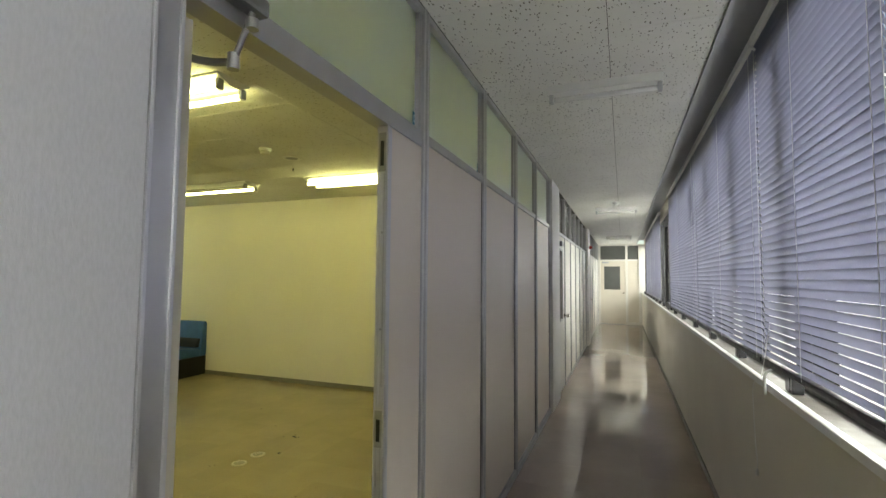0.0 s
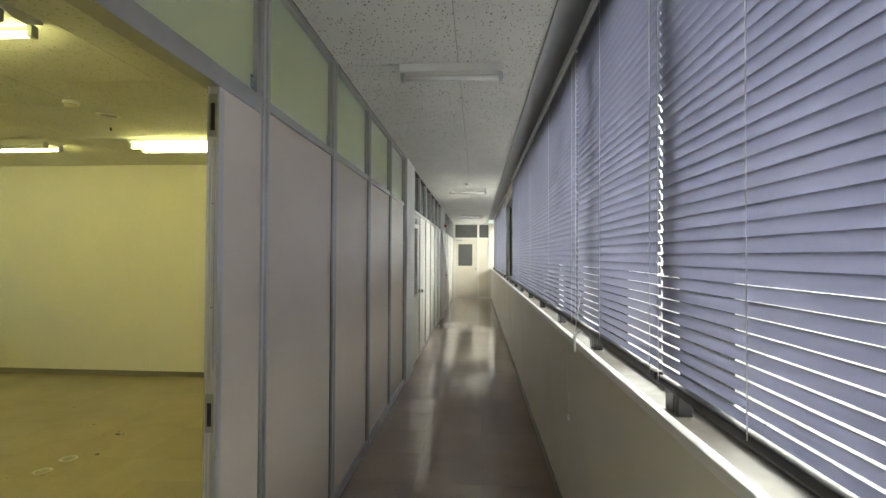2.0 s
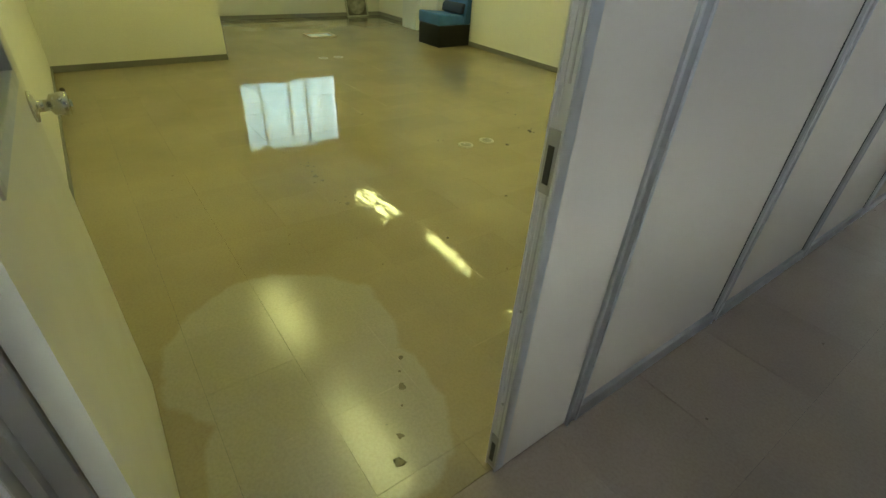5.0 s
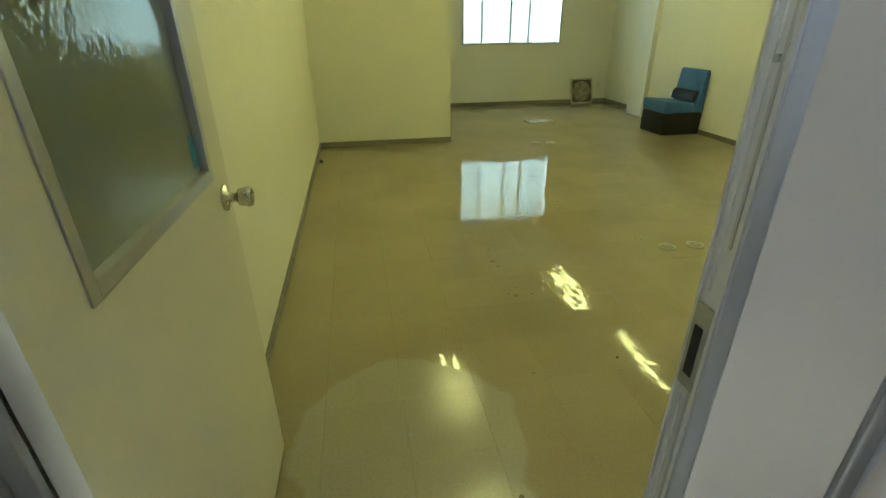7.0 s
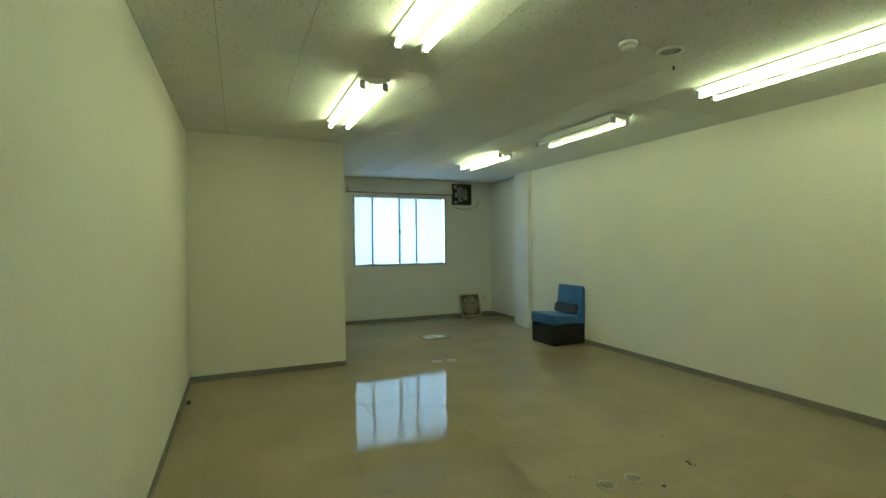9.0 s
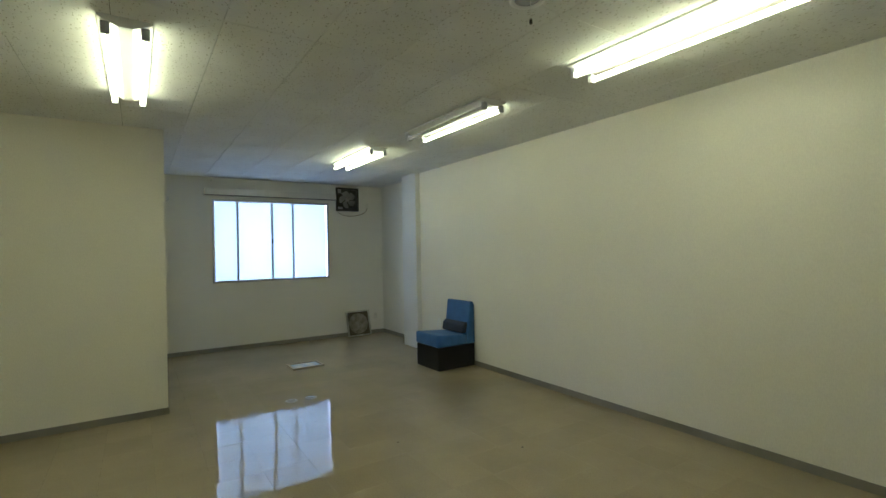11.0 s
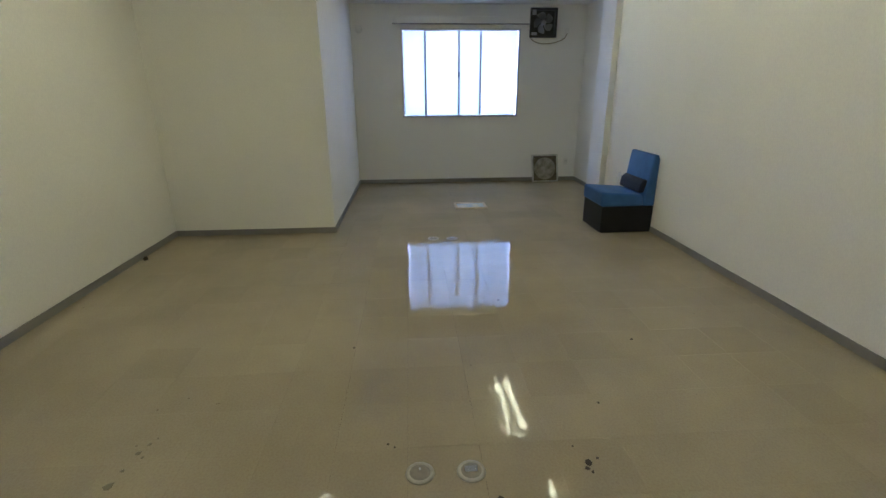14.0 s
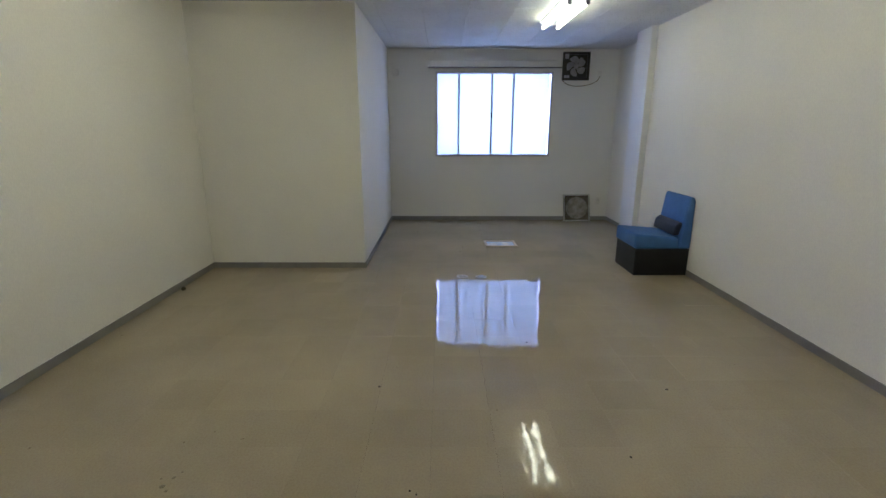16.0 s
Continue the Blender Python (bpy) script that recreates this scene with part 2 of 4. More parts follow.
M = {
    "room_wall": wallpaper("cream_wallpaper", (0.80, 0.77, 0.68)),
    "hall_wall": wallpaper("grey_white_wallpaper", (0.50, 0.50, 0.53)),
    "parapet": plain("beige_wall_paint", (0.70, 0.66, 0.58), 0.6, 0, 0.3, 0.07, 1.5, 0.2, 240),
    "column": plain("white_column_paint", (0.72, 0.71, 0.69), 0.6, 0, 0.3, 0.06, 1.5, 0.2, 200),
    "panel": plain("taupe_laminate_panel", (0.71, 0.635, 0.56), 0.42, 0, 0.4, 0.05, 1.2, 0.06, 420),
    "panel_far": plain("ivory_laminate_panel", (0.66, 0.64, 0.60), 0.4, 0, 0.4, 0.05, 1.2, 0.06, 420),
    "alu": plain("satin_aluminium", (0.50, 0.50, 0.52), 0.38, 0.85, 0.5, 0.1, 6, 0.05, 500),
    "alu_bright": plain("bright_aluminium_edge", (0.62, 0.62, 0.64), 0.4, 0.7, 0.5, 0.04, 2),
    "door": plain("cream_steel_door_paint", (0.62, 0.58, 0.48), 0.38, 0, 0.4, 0.05, 1.5, 0.08, 260),
    "door_end": plain("cream_end_door_paint", (0.62, 0.57, 0.49), 0.45, 0, 0.4, 0.06, 1.5),
    "board": ceiling_board("fissured_room_board", 1.0, 2.5, (0.42, 0.40, 0.35)),
    "hall_board": ceiling_board("fissured_hall_board", 2.5, 1.0),
    "gap": plain("dark_joint", (0.10, 0.095, 0.09), 0.9),
    "tile": vinyl("waxed_vinyl_tile", (0.36, 0.298, 0.196), ((-0.86, 1.47, 0.42), (-0.42, 1.46, 0.38))),
    "hall_tile": vinyl("waxed_hall_vinyl", (0.36, 0.285, 0.235), None),
    "skirting": plain("grey_vinyl_skirting", (0.22, 0.205, 0.18), 0.5, 0, 0.4, 0.1, 3),
    "transom": frosted("frosted_transom_glass", (0.90, 0.99, 1.0), 0.35, 60, 0.96),
    "hammered": frosted("hammered_frosted_glass", (0.62, 0.69, 0.62), 0.02, 62, 0.45, 0.28),
    "window_glass": frosted("frosted_window_glass", (0.62, 0.70, 0.73), 0.2, 90),
    "glass": clear_glass(),
    "black_alu": plain("black_window_aluminium", (0.025, 0.025, 0.028), 0.4, 0.3, 0.5, 0.1, 8),
    "tray": plain("grey_brown_metal", (0.15, 0.135, 0.12), 0.5, 0.1, 0.5, 0.15, 6),
    "sill": plain("white_painted_sill", (0.78, 0.78, 0.78), 0.35, 0, 0.5, 0.05, 4),
    "slat": slat_material(),
    "cord": plain("white_cord", (0.75, 0.75, 0.73), 0.6),
    "white": plain("white_enamel", (0.80, 0.80, 0.79), 0.35, 0, 0.5, 0.04, 5),
    "plastic": plain("ivory_plastic", (0.70, 0.67, 0.58), 0.4),
    "socket": plain("grey_lamp_holder", (0.42, 0.43, 0.46), 0.5),
    "tube": glow("lit_fluorescent_tube", TUBE_COLOR, TUBE),
    "tube_off": plain("unlit_fluorescent_tube", (0.80, 0.80, 0.80), 0.2),
    "blue": leather("blue_leatherette", (0.05, 0.145, 0.38)),
    "navy": leather("dark_navy_leatherette", (0.018, 0.022, 0.038)),
    "black": leather("black_leatherette", (0.014, 0.014, 0.016)),
    "chrome": plain("worn_chrome", (0.62, 0.60, 0.55), 0.22, 1.0, 0.5, 0.1, 20),
    "cap": plain("scuffed_cap_metal", (0.24, 0.21, 0.16), 0.45, 0.5, 0.5, 0.2, 40),
    "cap_ring": plain("worn_cap_rim", (0.40, 0.36, 0.29), 0.35, 0.8, 0.5, 0.15, 40),
    "steel": plain("dull_steel", (0.42, 0.42, 0.42), 0.35, 0.9, 0.5, 0.15, 30),
    "closer": plain("grey_closer_metal", (0.20, 0.20, 0.21), 0.4, 0.6, 0.5, 0.1, 20),
    "fan_black": plain("dusty_black_plastic", (0.03, 0.028, 0.025), 0.5, 0, 0.4, 0.3, 20),
    "fan_blade": plain("dusty_grey_blade", (0.40, 0.39, 0.36), 0.5, 0, 0.4, 0.2, 15),
    "grime": plain("brown_grime", (0.13, 0.11, 0.075), 0.8, 0, 0.3, 0.3, 20),
    "filter": fan_filter(),
    "dirty_frame": plain("dirty_cover_frame", (0.55, 0.53, 0.44), 0.5, 0, 0.4, 0.3, 12),
    "wood": plain("pale_wood_frame", (0.50, 0.40, 0.26), 0.5, 0, 0.4, 0.2, 20),
    "print": picture(),
    "cable": plain("beige_cable", (0.27, 0.22, 0.12), 0.5),
    "debris": plain("dark_dried_dirt", (0.035, 0.025, 0.015), 0.8),
    "stain": plain("brown_dried_drop", (0.13, 0.10, 0.05), 0.35),
    "sticker": plain("blue_sticker", (0.06, 0.26, 0.40), 0.5),
    "sticker_white": plain("pale_sticker_print", (0.55, 0.72, 0.78), 0.5),
    "red": plain("red_lamp_plastic", (0.45, 0.03, 0.02), 0.3),
    # opaque pane; the darkness of unlit rooms behind is put into its colour
    "dark_glass": plain("glass_painted_unlit", (0.10, 0.105, 0.10), 0.15, 0, 0.5, 0.1, 4),
    "ground": plain("pale_concrete_yard", (0.38, 0.37, 0.35), 0.9, 0, 0.3, 0.2, 1.0, 0.4, 60),
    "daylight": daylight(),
    "leaf": plain("hedge_leaf", (0.06, 0.10, 0.035), 0.6, 0, 0.3, 0.4, 5),
}


# ---- mesh helpers ----
def mesh_of(bm, name, material):
    me = bpy.data.meshes.new(name)
    bm.to_mesh(me)
    bm.free()
    me.materials.append(M[material])
    return me


def part(name, bm, material, parent=None, label="", m=None, smooth=False):
    ob = new(name, mesh_of(bm, name, material))
    if smooth:
        for p in ob.data.polygons:
            p.use_smooth = True
    if parent:
        ob.parent = parent
    if m is not None:
        ob.matrix_basis = m
    if label:
        tagged(ob, label)
    return ob


def add_box(bm, x0, x1, y0, y1, z0, z1, bevel=0.0):
    g = bmesh.ops.create_cube(bm, size=1.0)
    m = Matrix.Translation(((x0 + x1) / 2, (y0 + y1) / 2, (z0 + z1) / 2)) @ Matrix.Diagonal((abs(x1 - x0), abs(y1 - y0), abs(z1 - z0), 1))
    bmesh.ops.transform(bm, matrix=m, verts=g["verts"])
    if bevel:
        edges = list({e for v in g["verts"] for e in v.link_edges})
        bmesh.ops.bevel(bm, geom=edges, offset=bevel, segments=2, affect="EDGES", profile=0.6)
    return bm


def box(x0, x1, y0, y1, z0, z1, bevel=0.0):
    return add_box(bmesh.new(), x0, x1, y0, y1, z0, z1, bevel)


def boxes(*rows, bevel=0.0):
    bm = bmesh.new()
    for r in rows:
        add_box(bm, *r, bevel=bevel)
    return bm


def add_rod(bm, a, b, r0, r1=None, seg=16):
    a, b = Vector(a), Vector(b)
    m = Matrix.Translation((a + b) / 2) @ (b - a).to_track_quat("Z", "Y").to_matrix().to_4x4()
    bmesh.ops.create_cone(bm, cap_ends=True, segments=seg, radius1=r0, radius2=r0 if r1 is None else r1, depth=(b - a).length, matrix=m)
    return bm


def rod(a, b, r0, r1=None, seg=16):
    return add_rod(bmesh.new(), a, b, r0, r1, seg)


def lathe(profile, seg=28):
    """A turned body about z from (radius, height) pairs."""
    bm = bmesh.new()
    rings = []
    for r, z in profile:
        rings.append([bm.verts.new((r * math.cos(2 * math.pi * i / seg), r * math.sin(2 * math.pi * i / seg), z)) for i in range(seg)])
    for a, b in zip(rings, rings[1:]):
        for i in range(seg):
            j = (i + 1) % seg
            bm.faces.new((a[i], a[j], b[j], b[i]))
    bm.faces.new(rings[-1])
    bm.faces.new(rings[0][::-1])
    bmesh.ops.recalc_face_normals(bm, faces=bm.faces)
    return bm


def sweep(points, radius, seg=8):
    """A round cord along smoothed points."""
    pts = [Vector(p) for p in points]
    fine = []
    for i in range(len(pts) - 1):
        p0, p1, p2, p3 = pts[max(i - 1, 0)], pts[i], pts[i + 1], pts[min(i + 2, len(pts) - 1)]
        for k in range(6):
            t = k / 6
            fine.append(0.5 * (2 * p1 + (p2 - p0) * t + (2 * p0 - 5 * p1 + 4 * p2 - p3) * t * t + (3 * p1 - p0 - 3 * p2 + p3) * t ** 3))
    fine.append(pts[-1])
    bm, rings = bmesh.new(), []
    for i, p in enumerate(fine):
        d = (fine[min(i + 1, len(fine) - 1)] - fine[max(i - 1, 0)]).normalized()
        q = d.to_track_quat("Z", "Y")
        rings.append([bm.verts.new(p + q @ Vector((radius * math.cos(2 * math.pi * k / seg), radius * math.sin(2 * math.pi * k / seg), 0))) for k in range(seg)])
    for a, b in zip(rings, rings[1:]):
        for i in range(seg):
            bm.faces.new((a[i], a[(i + 1) % seg], b[(i + 1) % seg], b[i]))
    bm.faces.new(rings[0][::-1])
    bm.faces.new(rings[-1])
    return bm


def empty(name, m, label="", category="", group="", kind=""):
    ob = new(name)
    ob.matrix_basis = m
    return tagged(ob, label, category, group, kind)


def structure(name, bm, material, label, category="wall"):
    return tagged(part(name, bm, material), label, category, "", "structure")


# ---- the plan ----
H = 2.6            # room ceiling
HH = 2.65          # corridor ceiling
END = 17.0         # far end of the corridor
BACK = -1.6        # near end of the corridor
RX = 1.355          # parapet face
FAR = -8.20        # window wall of the room
LEFT = 0.895       # left wall of the room
RIGHT = 5.83       # right wall of the room
BX, BY = -5.487, 2.515   # boxed-in corner
SILL = 1.065
D0, D1 = 0.938, 1.78  # doorway
POSTS = (2.11, 3.022, 3.928, 4.838, 5.74)

# floors: a bed under the tiles
structure("floor_bed", box(FAR - 0.2, 1.6, BACK - 0.2, END + 0.3, -0.2, -0.012), "gap", "dark screed bed beneath the vinyl tiles", "floor")

# room walls
structure("wall_left", box(FAR, -0.075, LEFT - 0.12, LEFT, 0, H), "room_wall", "cream wallpapered side wall beside the open door")
structure("wall_right", box(-6.525, -0.075, RIGHT, RIGHT + 0.14, 0, H), "room_wall", "long cream wallpapered wall behind the chair")
structure("wall_niche", box(FAR, -6.525, 6.01, 6.13, 0, H), "room_wall", "cream wall set back beside the window")
structure("wall_boxed_corner", box(FAR, BX, LEFT, BY, 0, H), "room_wall", "cream wallpapered boxed-in corner of the room")
structure("pillar_room", box(-6.95, -6.525, 5.755, 6.01, 0, H, 0.006), "column", "white painted square pillar against the cream wall", "pillar")
WY0, WY1, WZ0, WZ1 = 3.235, 5.02, 1.02, 2.275
structure("wall_window", boxes((FAR - 0.2, FAR, BY - 0.1, 6.13, 0, WZ0), (FAR - 0.2, FAR, BY - 0.1, WY0, WZ0, WZ1),
          (FAR - 0.2, FAR, WY1, 6.13, WZ0, WZ1), (FAR - 0.2, FAR, BY - 0.1, 6.13, WZ1, H)), "room_wall", "cream wall around the frosted sliding window")


def skirting(name, rows):
    return structure(name, boxes(*rows, bevel=0.002), "skirting", "grey vinyl skirting along the foot of the wall", "baseboard")


skirting("baseboard_left", [(BX, -0.1, LEFT, LEFT + 0.008, 0, 0.06)])
skirting("baseboard_box", [(BX, BX + 0.008, LEFT + 0.009, BY + 0.008, 0, 0.06), (FAR, BX, BY, BY + 0.008, 0, 0.06)])
skirting("baseboard_window", [(FAR, FAR + 0.008, BY + 0.009, 6.0, 0, 0.06)])
skirting("baseboard_right", [(-6.70, -0.1, RIGHT - 0.008, RIGHT, 0, 0.06), (FAR, -7.0, 6.002, 6.01, 0, 0.06)])
skirting("baseboard_hall", [(RX - 0.008, RX, BACK, END, 0, 0.06)])

# corridor walls
structure("wall_hall_near", box(-0.14, 0.0, BACK, 0.874, 0, HH), "hall_wall", "pale grey textured wallpaper wall beside the door frame")
structure("wall_hall_back", box(-0.14, 1.6, BACK - 0.15, BACK, 0, HH + 0.15), "hall_wall", "plain wall closing the corridor")
structure("wall_parapet", box(RX, RX + 0.30, BACK, END, 0, SILL - 0.03), "parapet", "beige painted wall below the corridor windows")
structure("wall_window_head", box(1.44, RX + 0.30, BACK, END, 2.58, HH + 0.15), "parapet", "painted strip above the corridor windows")
structure("window_sill_hall", boxes((RX - 0.016, RX + 0.012, BACK, END, SILL - 0.03, SILL), bevel=0.003), "sill", "white painted sill along the corridor windows", "sill")
structure("sill_tray", box(RX + 0.012, RX + 0.3, BACK, END, SILL - 0.03, SILL - 0.018), "tray", "grey-brown metal tray behind the sill lip", "sill")
structure("column_1", box(-0.30, 0.022, 5.775, 6.45, 0, HH), "column", "white painted column flush in the corridor wall", "column")
structure("column_2", box(-0.30, 0.045, 11.4, 12.1, 0, HH), "column", "white painted column standing proud in the corridor", "column")

# ceilings
def boards(name, x_lines, y_lines, z, clip, label, material="board", g=0.0015):
    """Boards between joint lines, all in one mesh, with thin dark joints."""
    bm = bmesh.new()
    for y0, y1 in zip(y_lines, y_lines[1:]):
        for x0, x1 in zip(x_lines, x_lines[1:]):
            a, b, c, d = max(x0, clip[0]), min(x1, clip[1]), max(y0, clip[2]), min(y1, clip[3])
            if b - a > 0.02 and d - c > 0.02:
                add_box(bm, a + g, b - g, c + g, d - g, z, z + 0.012 + random.random() * 0.0006)
    return structure(name, bm, material, label, "ceiling")


def steps(origin, pitch, lo, hi):
    k = math.floor((lo - origin) / pitch)
    rows = []
    while origin + k * pitch < hi + pitch:
        rows.append(origin + k * pitch)
        k += 1
    return rows


boards("ceiling_room", steps(-2.10, 0.912, FAR, -0.07), steps(2.67, 0.464, LEFT, 6.1), H, (FAR, -0.075, LEFT, 6.1), "white fissured acoustic ceiling boards of the room")
boards("ceiling_hall_a", (-0.2, 0.725), steps(3.10, 0.93, BACK, END), HH, (0.0, 0.725, BACK, END), "white fissured acoustic boards of the corridor", "hall_board", 0.0018)
boards("ceiling_hall_b", (0.725, 1.20), steps(2.565, 0.87, BACK, END), HH, (0.725, 1.20, BACK, END), "narrow fissured acoustic boards beside the blinds", "hall_board", 0.0018)
structure("ceiling_slab", boxes((FAR - 0.2, -0.07, BACK - 0.2, END + 0.3, H + 0.014, H + 0.2), (-0.07, 1.20, BACK - 0.2, END + 0.3, HH + 0.014, HH + 0.2)), "gap", "dark slab above the ceiling boards", "ceiling")
structure("blind_recess", boxes((1.20, 1.222, BACK, END, HH - 0.012, HH + 0.15), (1.223, 1.44, BACK, END, HH + 0.13, HH + 0.15)), "socket", "grey edging of the blind recess in the ceiling", "trim")

# ---- partition between corridor and room ----
partition = empty("partition", pose(0, 0, 0), "taupe panel partition with aluminium posts and frosted transoms", "wall", "", "structure")
PX0, PX1 = -0.055, -0.012
T0, T1 = 2.045, H       # transom band


def post(y, w, z0=0.0, z1=HH, parent=partition, name="post"):
    bm = boxes((-0.068, 0.0, y - w / 2, y + w / 2, z0, z1), bevel=0.002)
    p = part(name, bm, "alu", parent)
    for c in (y - w / 2 + 0.004, y + w / 2 - 0.004):
        part("rib", box(0.0005, 0.006, c - 0.004, c + 0.004, z0, z1, 0.0015), "alu_bright", p, "bright aluminium rib")
    return p


post(0.906, 0.062)
for y in POSTS:
    post(y, 0.05)
part("door_stop", boxes((-0.066, -0.052, 0.937, 0.977, 0, 2.046), (-0.052, -0.028, 0.937, 0.950, 0, 2.046), bevel=0.002), "alu", partition)
rail_rows = [(0.938, POSTS[0] - 0.026)] + [(a + 0.026, b - 0.026) for a, b in zip(POSTS, POSTS[1:])]
for i, (a, b) in enumerate(rail_rows):
    low = 2.048 if i == 0 else 2.075
    part("rail", boxes((-0.066, -0.002, a, b, low, 2.115), bevel=0.002), "alu", partition)
    part("top_rail", boxes((-0.066, -0.002, a, b, HH - 0.03, HH), bevel=0.002), "alu", partition)
    part("transom_pane", box(-0.036, -0.030, a, b, 2.116, HH - 0.031), "transom", partition, "frosted greenish transom glass")
    part("glazing_bead", boxes((-0.029, -0.012, a, a + 0.012, 2.116, HH - 0.031), (-0.029, -0.012, b - 0.028, b, 2.116, HH - 0.031)), "alu", partition)
    if i:
        part("panel", box(PX0, PX1, a + 0.004, b - 0.004, 0.061, 2.074), "panel", partition)
        for c in (a, b - 0.0038):
            part("gasket", box(PX0, PX1 + 0.003, c, c + 0.0038, 0.061, 2.074), "black_alu", partition, "dark rubber gasket")
        part("base_channel", boxes((-0.064, 0.004, a, b, 0, 0.06), bevel=0.002), "alu", partition)
# a small sticker on two transoms
for y, z in ((POSTS[0] - 0.06, 2.135), (POSTS[1] - 0.055, 2.13)):
    s = empty("sticker", pose(-0.0285, y, z), "small blue square sticker on the transom glass", "sticker", "stickers on glass")
    part("backing", box(0, 0.001, -0.014, 0.014, 0, 0.055), "sticker", s)
    part("mark", boxes((0.001, 0.0016, -0.007, 0.007, 0.012, 0.018), (0.001, 0.0016, -0.007, 0.007, 0.036, 0.042), (0.001, 0.0016, -0.007, -0.003, 0.018, 0.036)), "sticker_white", s)

# fixed narrow leaf
leaf2 = empty("narrow_door_leaf", pose(0, 0, 0), "narrow taupe door leaf bolted shut beside the opening", "door")
part("leaf", box(-0.042, -0.006, D1 + 0.03, POSTS[0] - 0.028, 0.012, 2.046), "panel", leaf2)
part("edge_strip", boxes((-0.044, -0.003, D1, D1 + 0.029, 0.012, 2.046), bevel=0.002), "alu_bright", leaf2, "bright aluminium edge with screw holes")
part("edge_rib", boxes((-0.0435, -0.039, D1 - 0.004, D1 - 0.0005, 0.012, 2.046), (-0.009, -0.0035, D1 - 0.004, D1 - 0.0005, 0.012, 2.046), (-0.030, -0.027, D1 - 0.003, D1 - 0.0005, 0.17, 0.9), (-0.030, -0.027, D1 - 0.003, D1 - 0.0005, 1.06, 1.87)), "alu_bright", leaf2)
part("edge_groove", boxes((-0.018, -0.014, D1 - 0.002, D1, 0.16, 0.98), (-0.018, -0.014, D1 - 0.002, D1, 1.12, 1.87)), "alu", leaf2)
for z0, z1 in ((0.915, 1.04), (0.03, 0.16), (1.88, 2.02)):
    sp = part("strike_plate", box(-0.038, -0.010, D1 - 0.0045, D1 - 0.0005, z0, z1), "steel", leaf2, "worn steel strike plate")
    part("slot", box(-0.031, -0.017, D1 - 0.006, D1 - 0.0045, z0 + 0.02, z1 - 0.03), "black_alu", sp)
for z in (0.30, 0.62, 1.32, 1.66):
    part("screw", rod((-0.022, D1 - 0.004, z), (-0.022, D1, z), 0.004, seg=10), "steel", leaf2)

# open door leaf, hinged at the near jamb
leaf = empty("open_door", pose(-0.068, 0.997, 0, 0, 0, 179.2), "cream steel door with frosted glass panel, swung open", "door")
LW = 0.815
GX0, GX1, GZ0, GZ1 = 0.13, 0.695, 1.03, 1.92
part("leaf", boxes((0, GX0, -0.018, 0.018, 0.012, 2.04), (GX1, LW, -0.018, 0.018, 0.012, 2.04), (GX0, GX1, -0.018, 0.018, 0.012, GZ0), (GX0, GX1, -0.018, 0.018, GZ1, 2.04)), "door", leaf)
part("glass", box(GX0, GX1, -0.003, 0.003, GZ0, GZ1), "hammered", leaf, "hammered frosted glass panel")
fw = 0.018
part("window_frame", boxes((GX0 - 0.004, GX0 + fw, -0.022, 0.022, GZ0 - 0.01, GZ1 + 0.01), (GX1 - fw, GX1 + 0.004, -0.022, 0.022, GZ0 - 0.01, GZ1 + 0.01),
     (GX0 + fw, GX1 - fw, -0.022, 0.022, GZ0 - 0.01, GZ0 + fw), (GX0 + fw, GX1 - fw, -0.022, 0.022, GZ1 - fw, GZ1 + 0.01), bevel=0.002), "alu", leaf)
part("sticker_square", box(GX1 - fw - 0.034, GX1 - fw - 0.004, -0.0045, -0.0032, 1.065, 1.135), "sticker", leaf, "blue square sticker")
part("edge", box(LW + 0.0005, LW + 0.003, -0.017, 0.017, 0.012, 2.04), "black_alu", leaf)
for s in (-1, 1):
    k = part("knob", lathe(((0.033, 0.0), (0.033, 0.006), (0.013, 0.010), (0.012, 0.030), (0.022, 0.036), (0.026, 0.058), (0.024, 0.066), (0.020, 0.068))), "chrome", leaf, "round chrome door knob",
             pose(LW - 0.06, s * 0.0185, 0.955, -90 * s), smooth=True)
    part("keyhole", lathe(((0.008, 0.0), (0.008, 0.003), (0.004, 0.004)), 12), "steel", k, "", pose(0, 0, 0.068))
for z in (0.25, 1.75):
    part("hinge", rod((0.0, 0.022, z - 0.05), (0.0, 0.022, z + 0.05), 0.008), "steel", leaf)

# door closer under the lintel
closer = empty("door_closer", pose(0, 0, 0), "grey metal door closer with folding arm on the lintel", "door closer")
part("body", box(0.001, 0.042, 0.955, 1.12, 2.078, 2.118, 0.008), "closer", closer)
part("arm", sweep([(-0.02, 1.08, 1.972), (-0.07, 1.065, 1.974), (-0.13, 1.05, 1.99), (-0.19, 1.035, 2.018), (-0.26, 1.02, 2.03)], 0.009), "closer", closer, "bent steel arm")
part("link", rod((0.025, 1.085, 2.078), (-0.02, 1.08, 1.972), 0.007), "closer", closer)
part("pivot", rod((-0.02, 1.08, 1.955), (-0.02, 1.08, 1.99), 0.013), "steel", closer)
part("joint", rod((0.025, 1.085, 2.04), (0.025, 1.085, 2.062), 0.014), "steel", closer)
part("bracket", box(-0.30, -0.24, 1.0, 1.03, 2.02, 2.04, 0.003), "steel", closer)

# ---- corridor beyond: ivory partition, doors ----
far_part = empty("partition_far", pose(0, 0, 0), "ivory panel partition with grey transom glass further along", "wall", "", "structure")


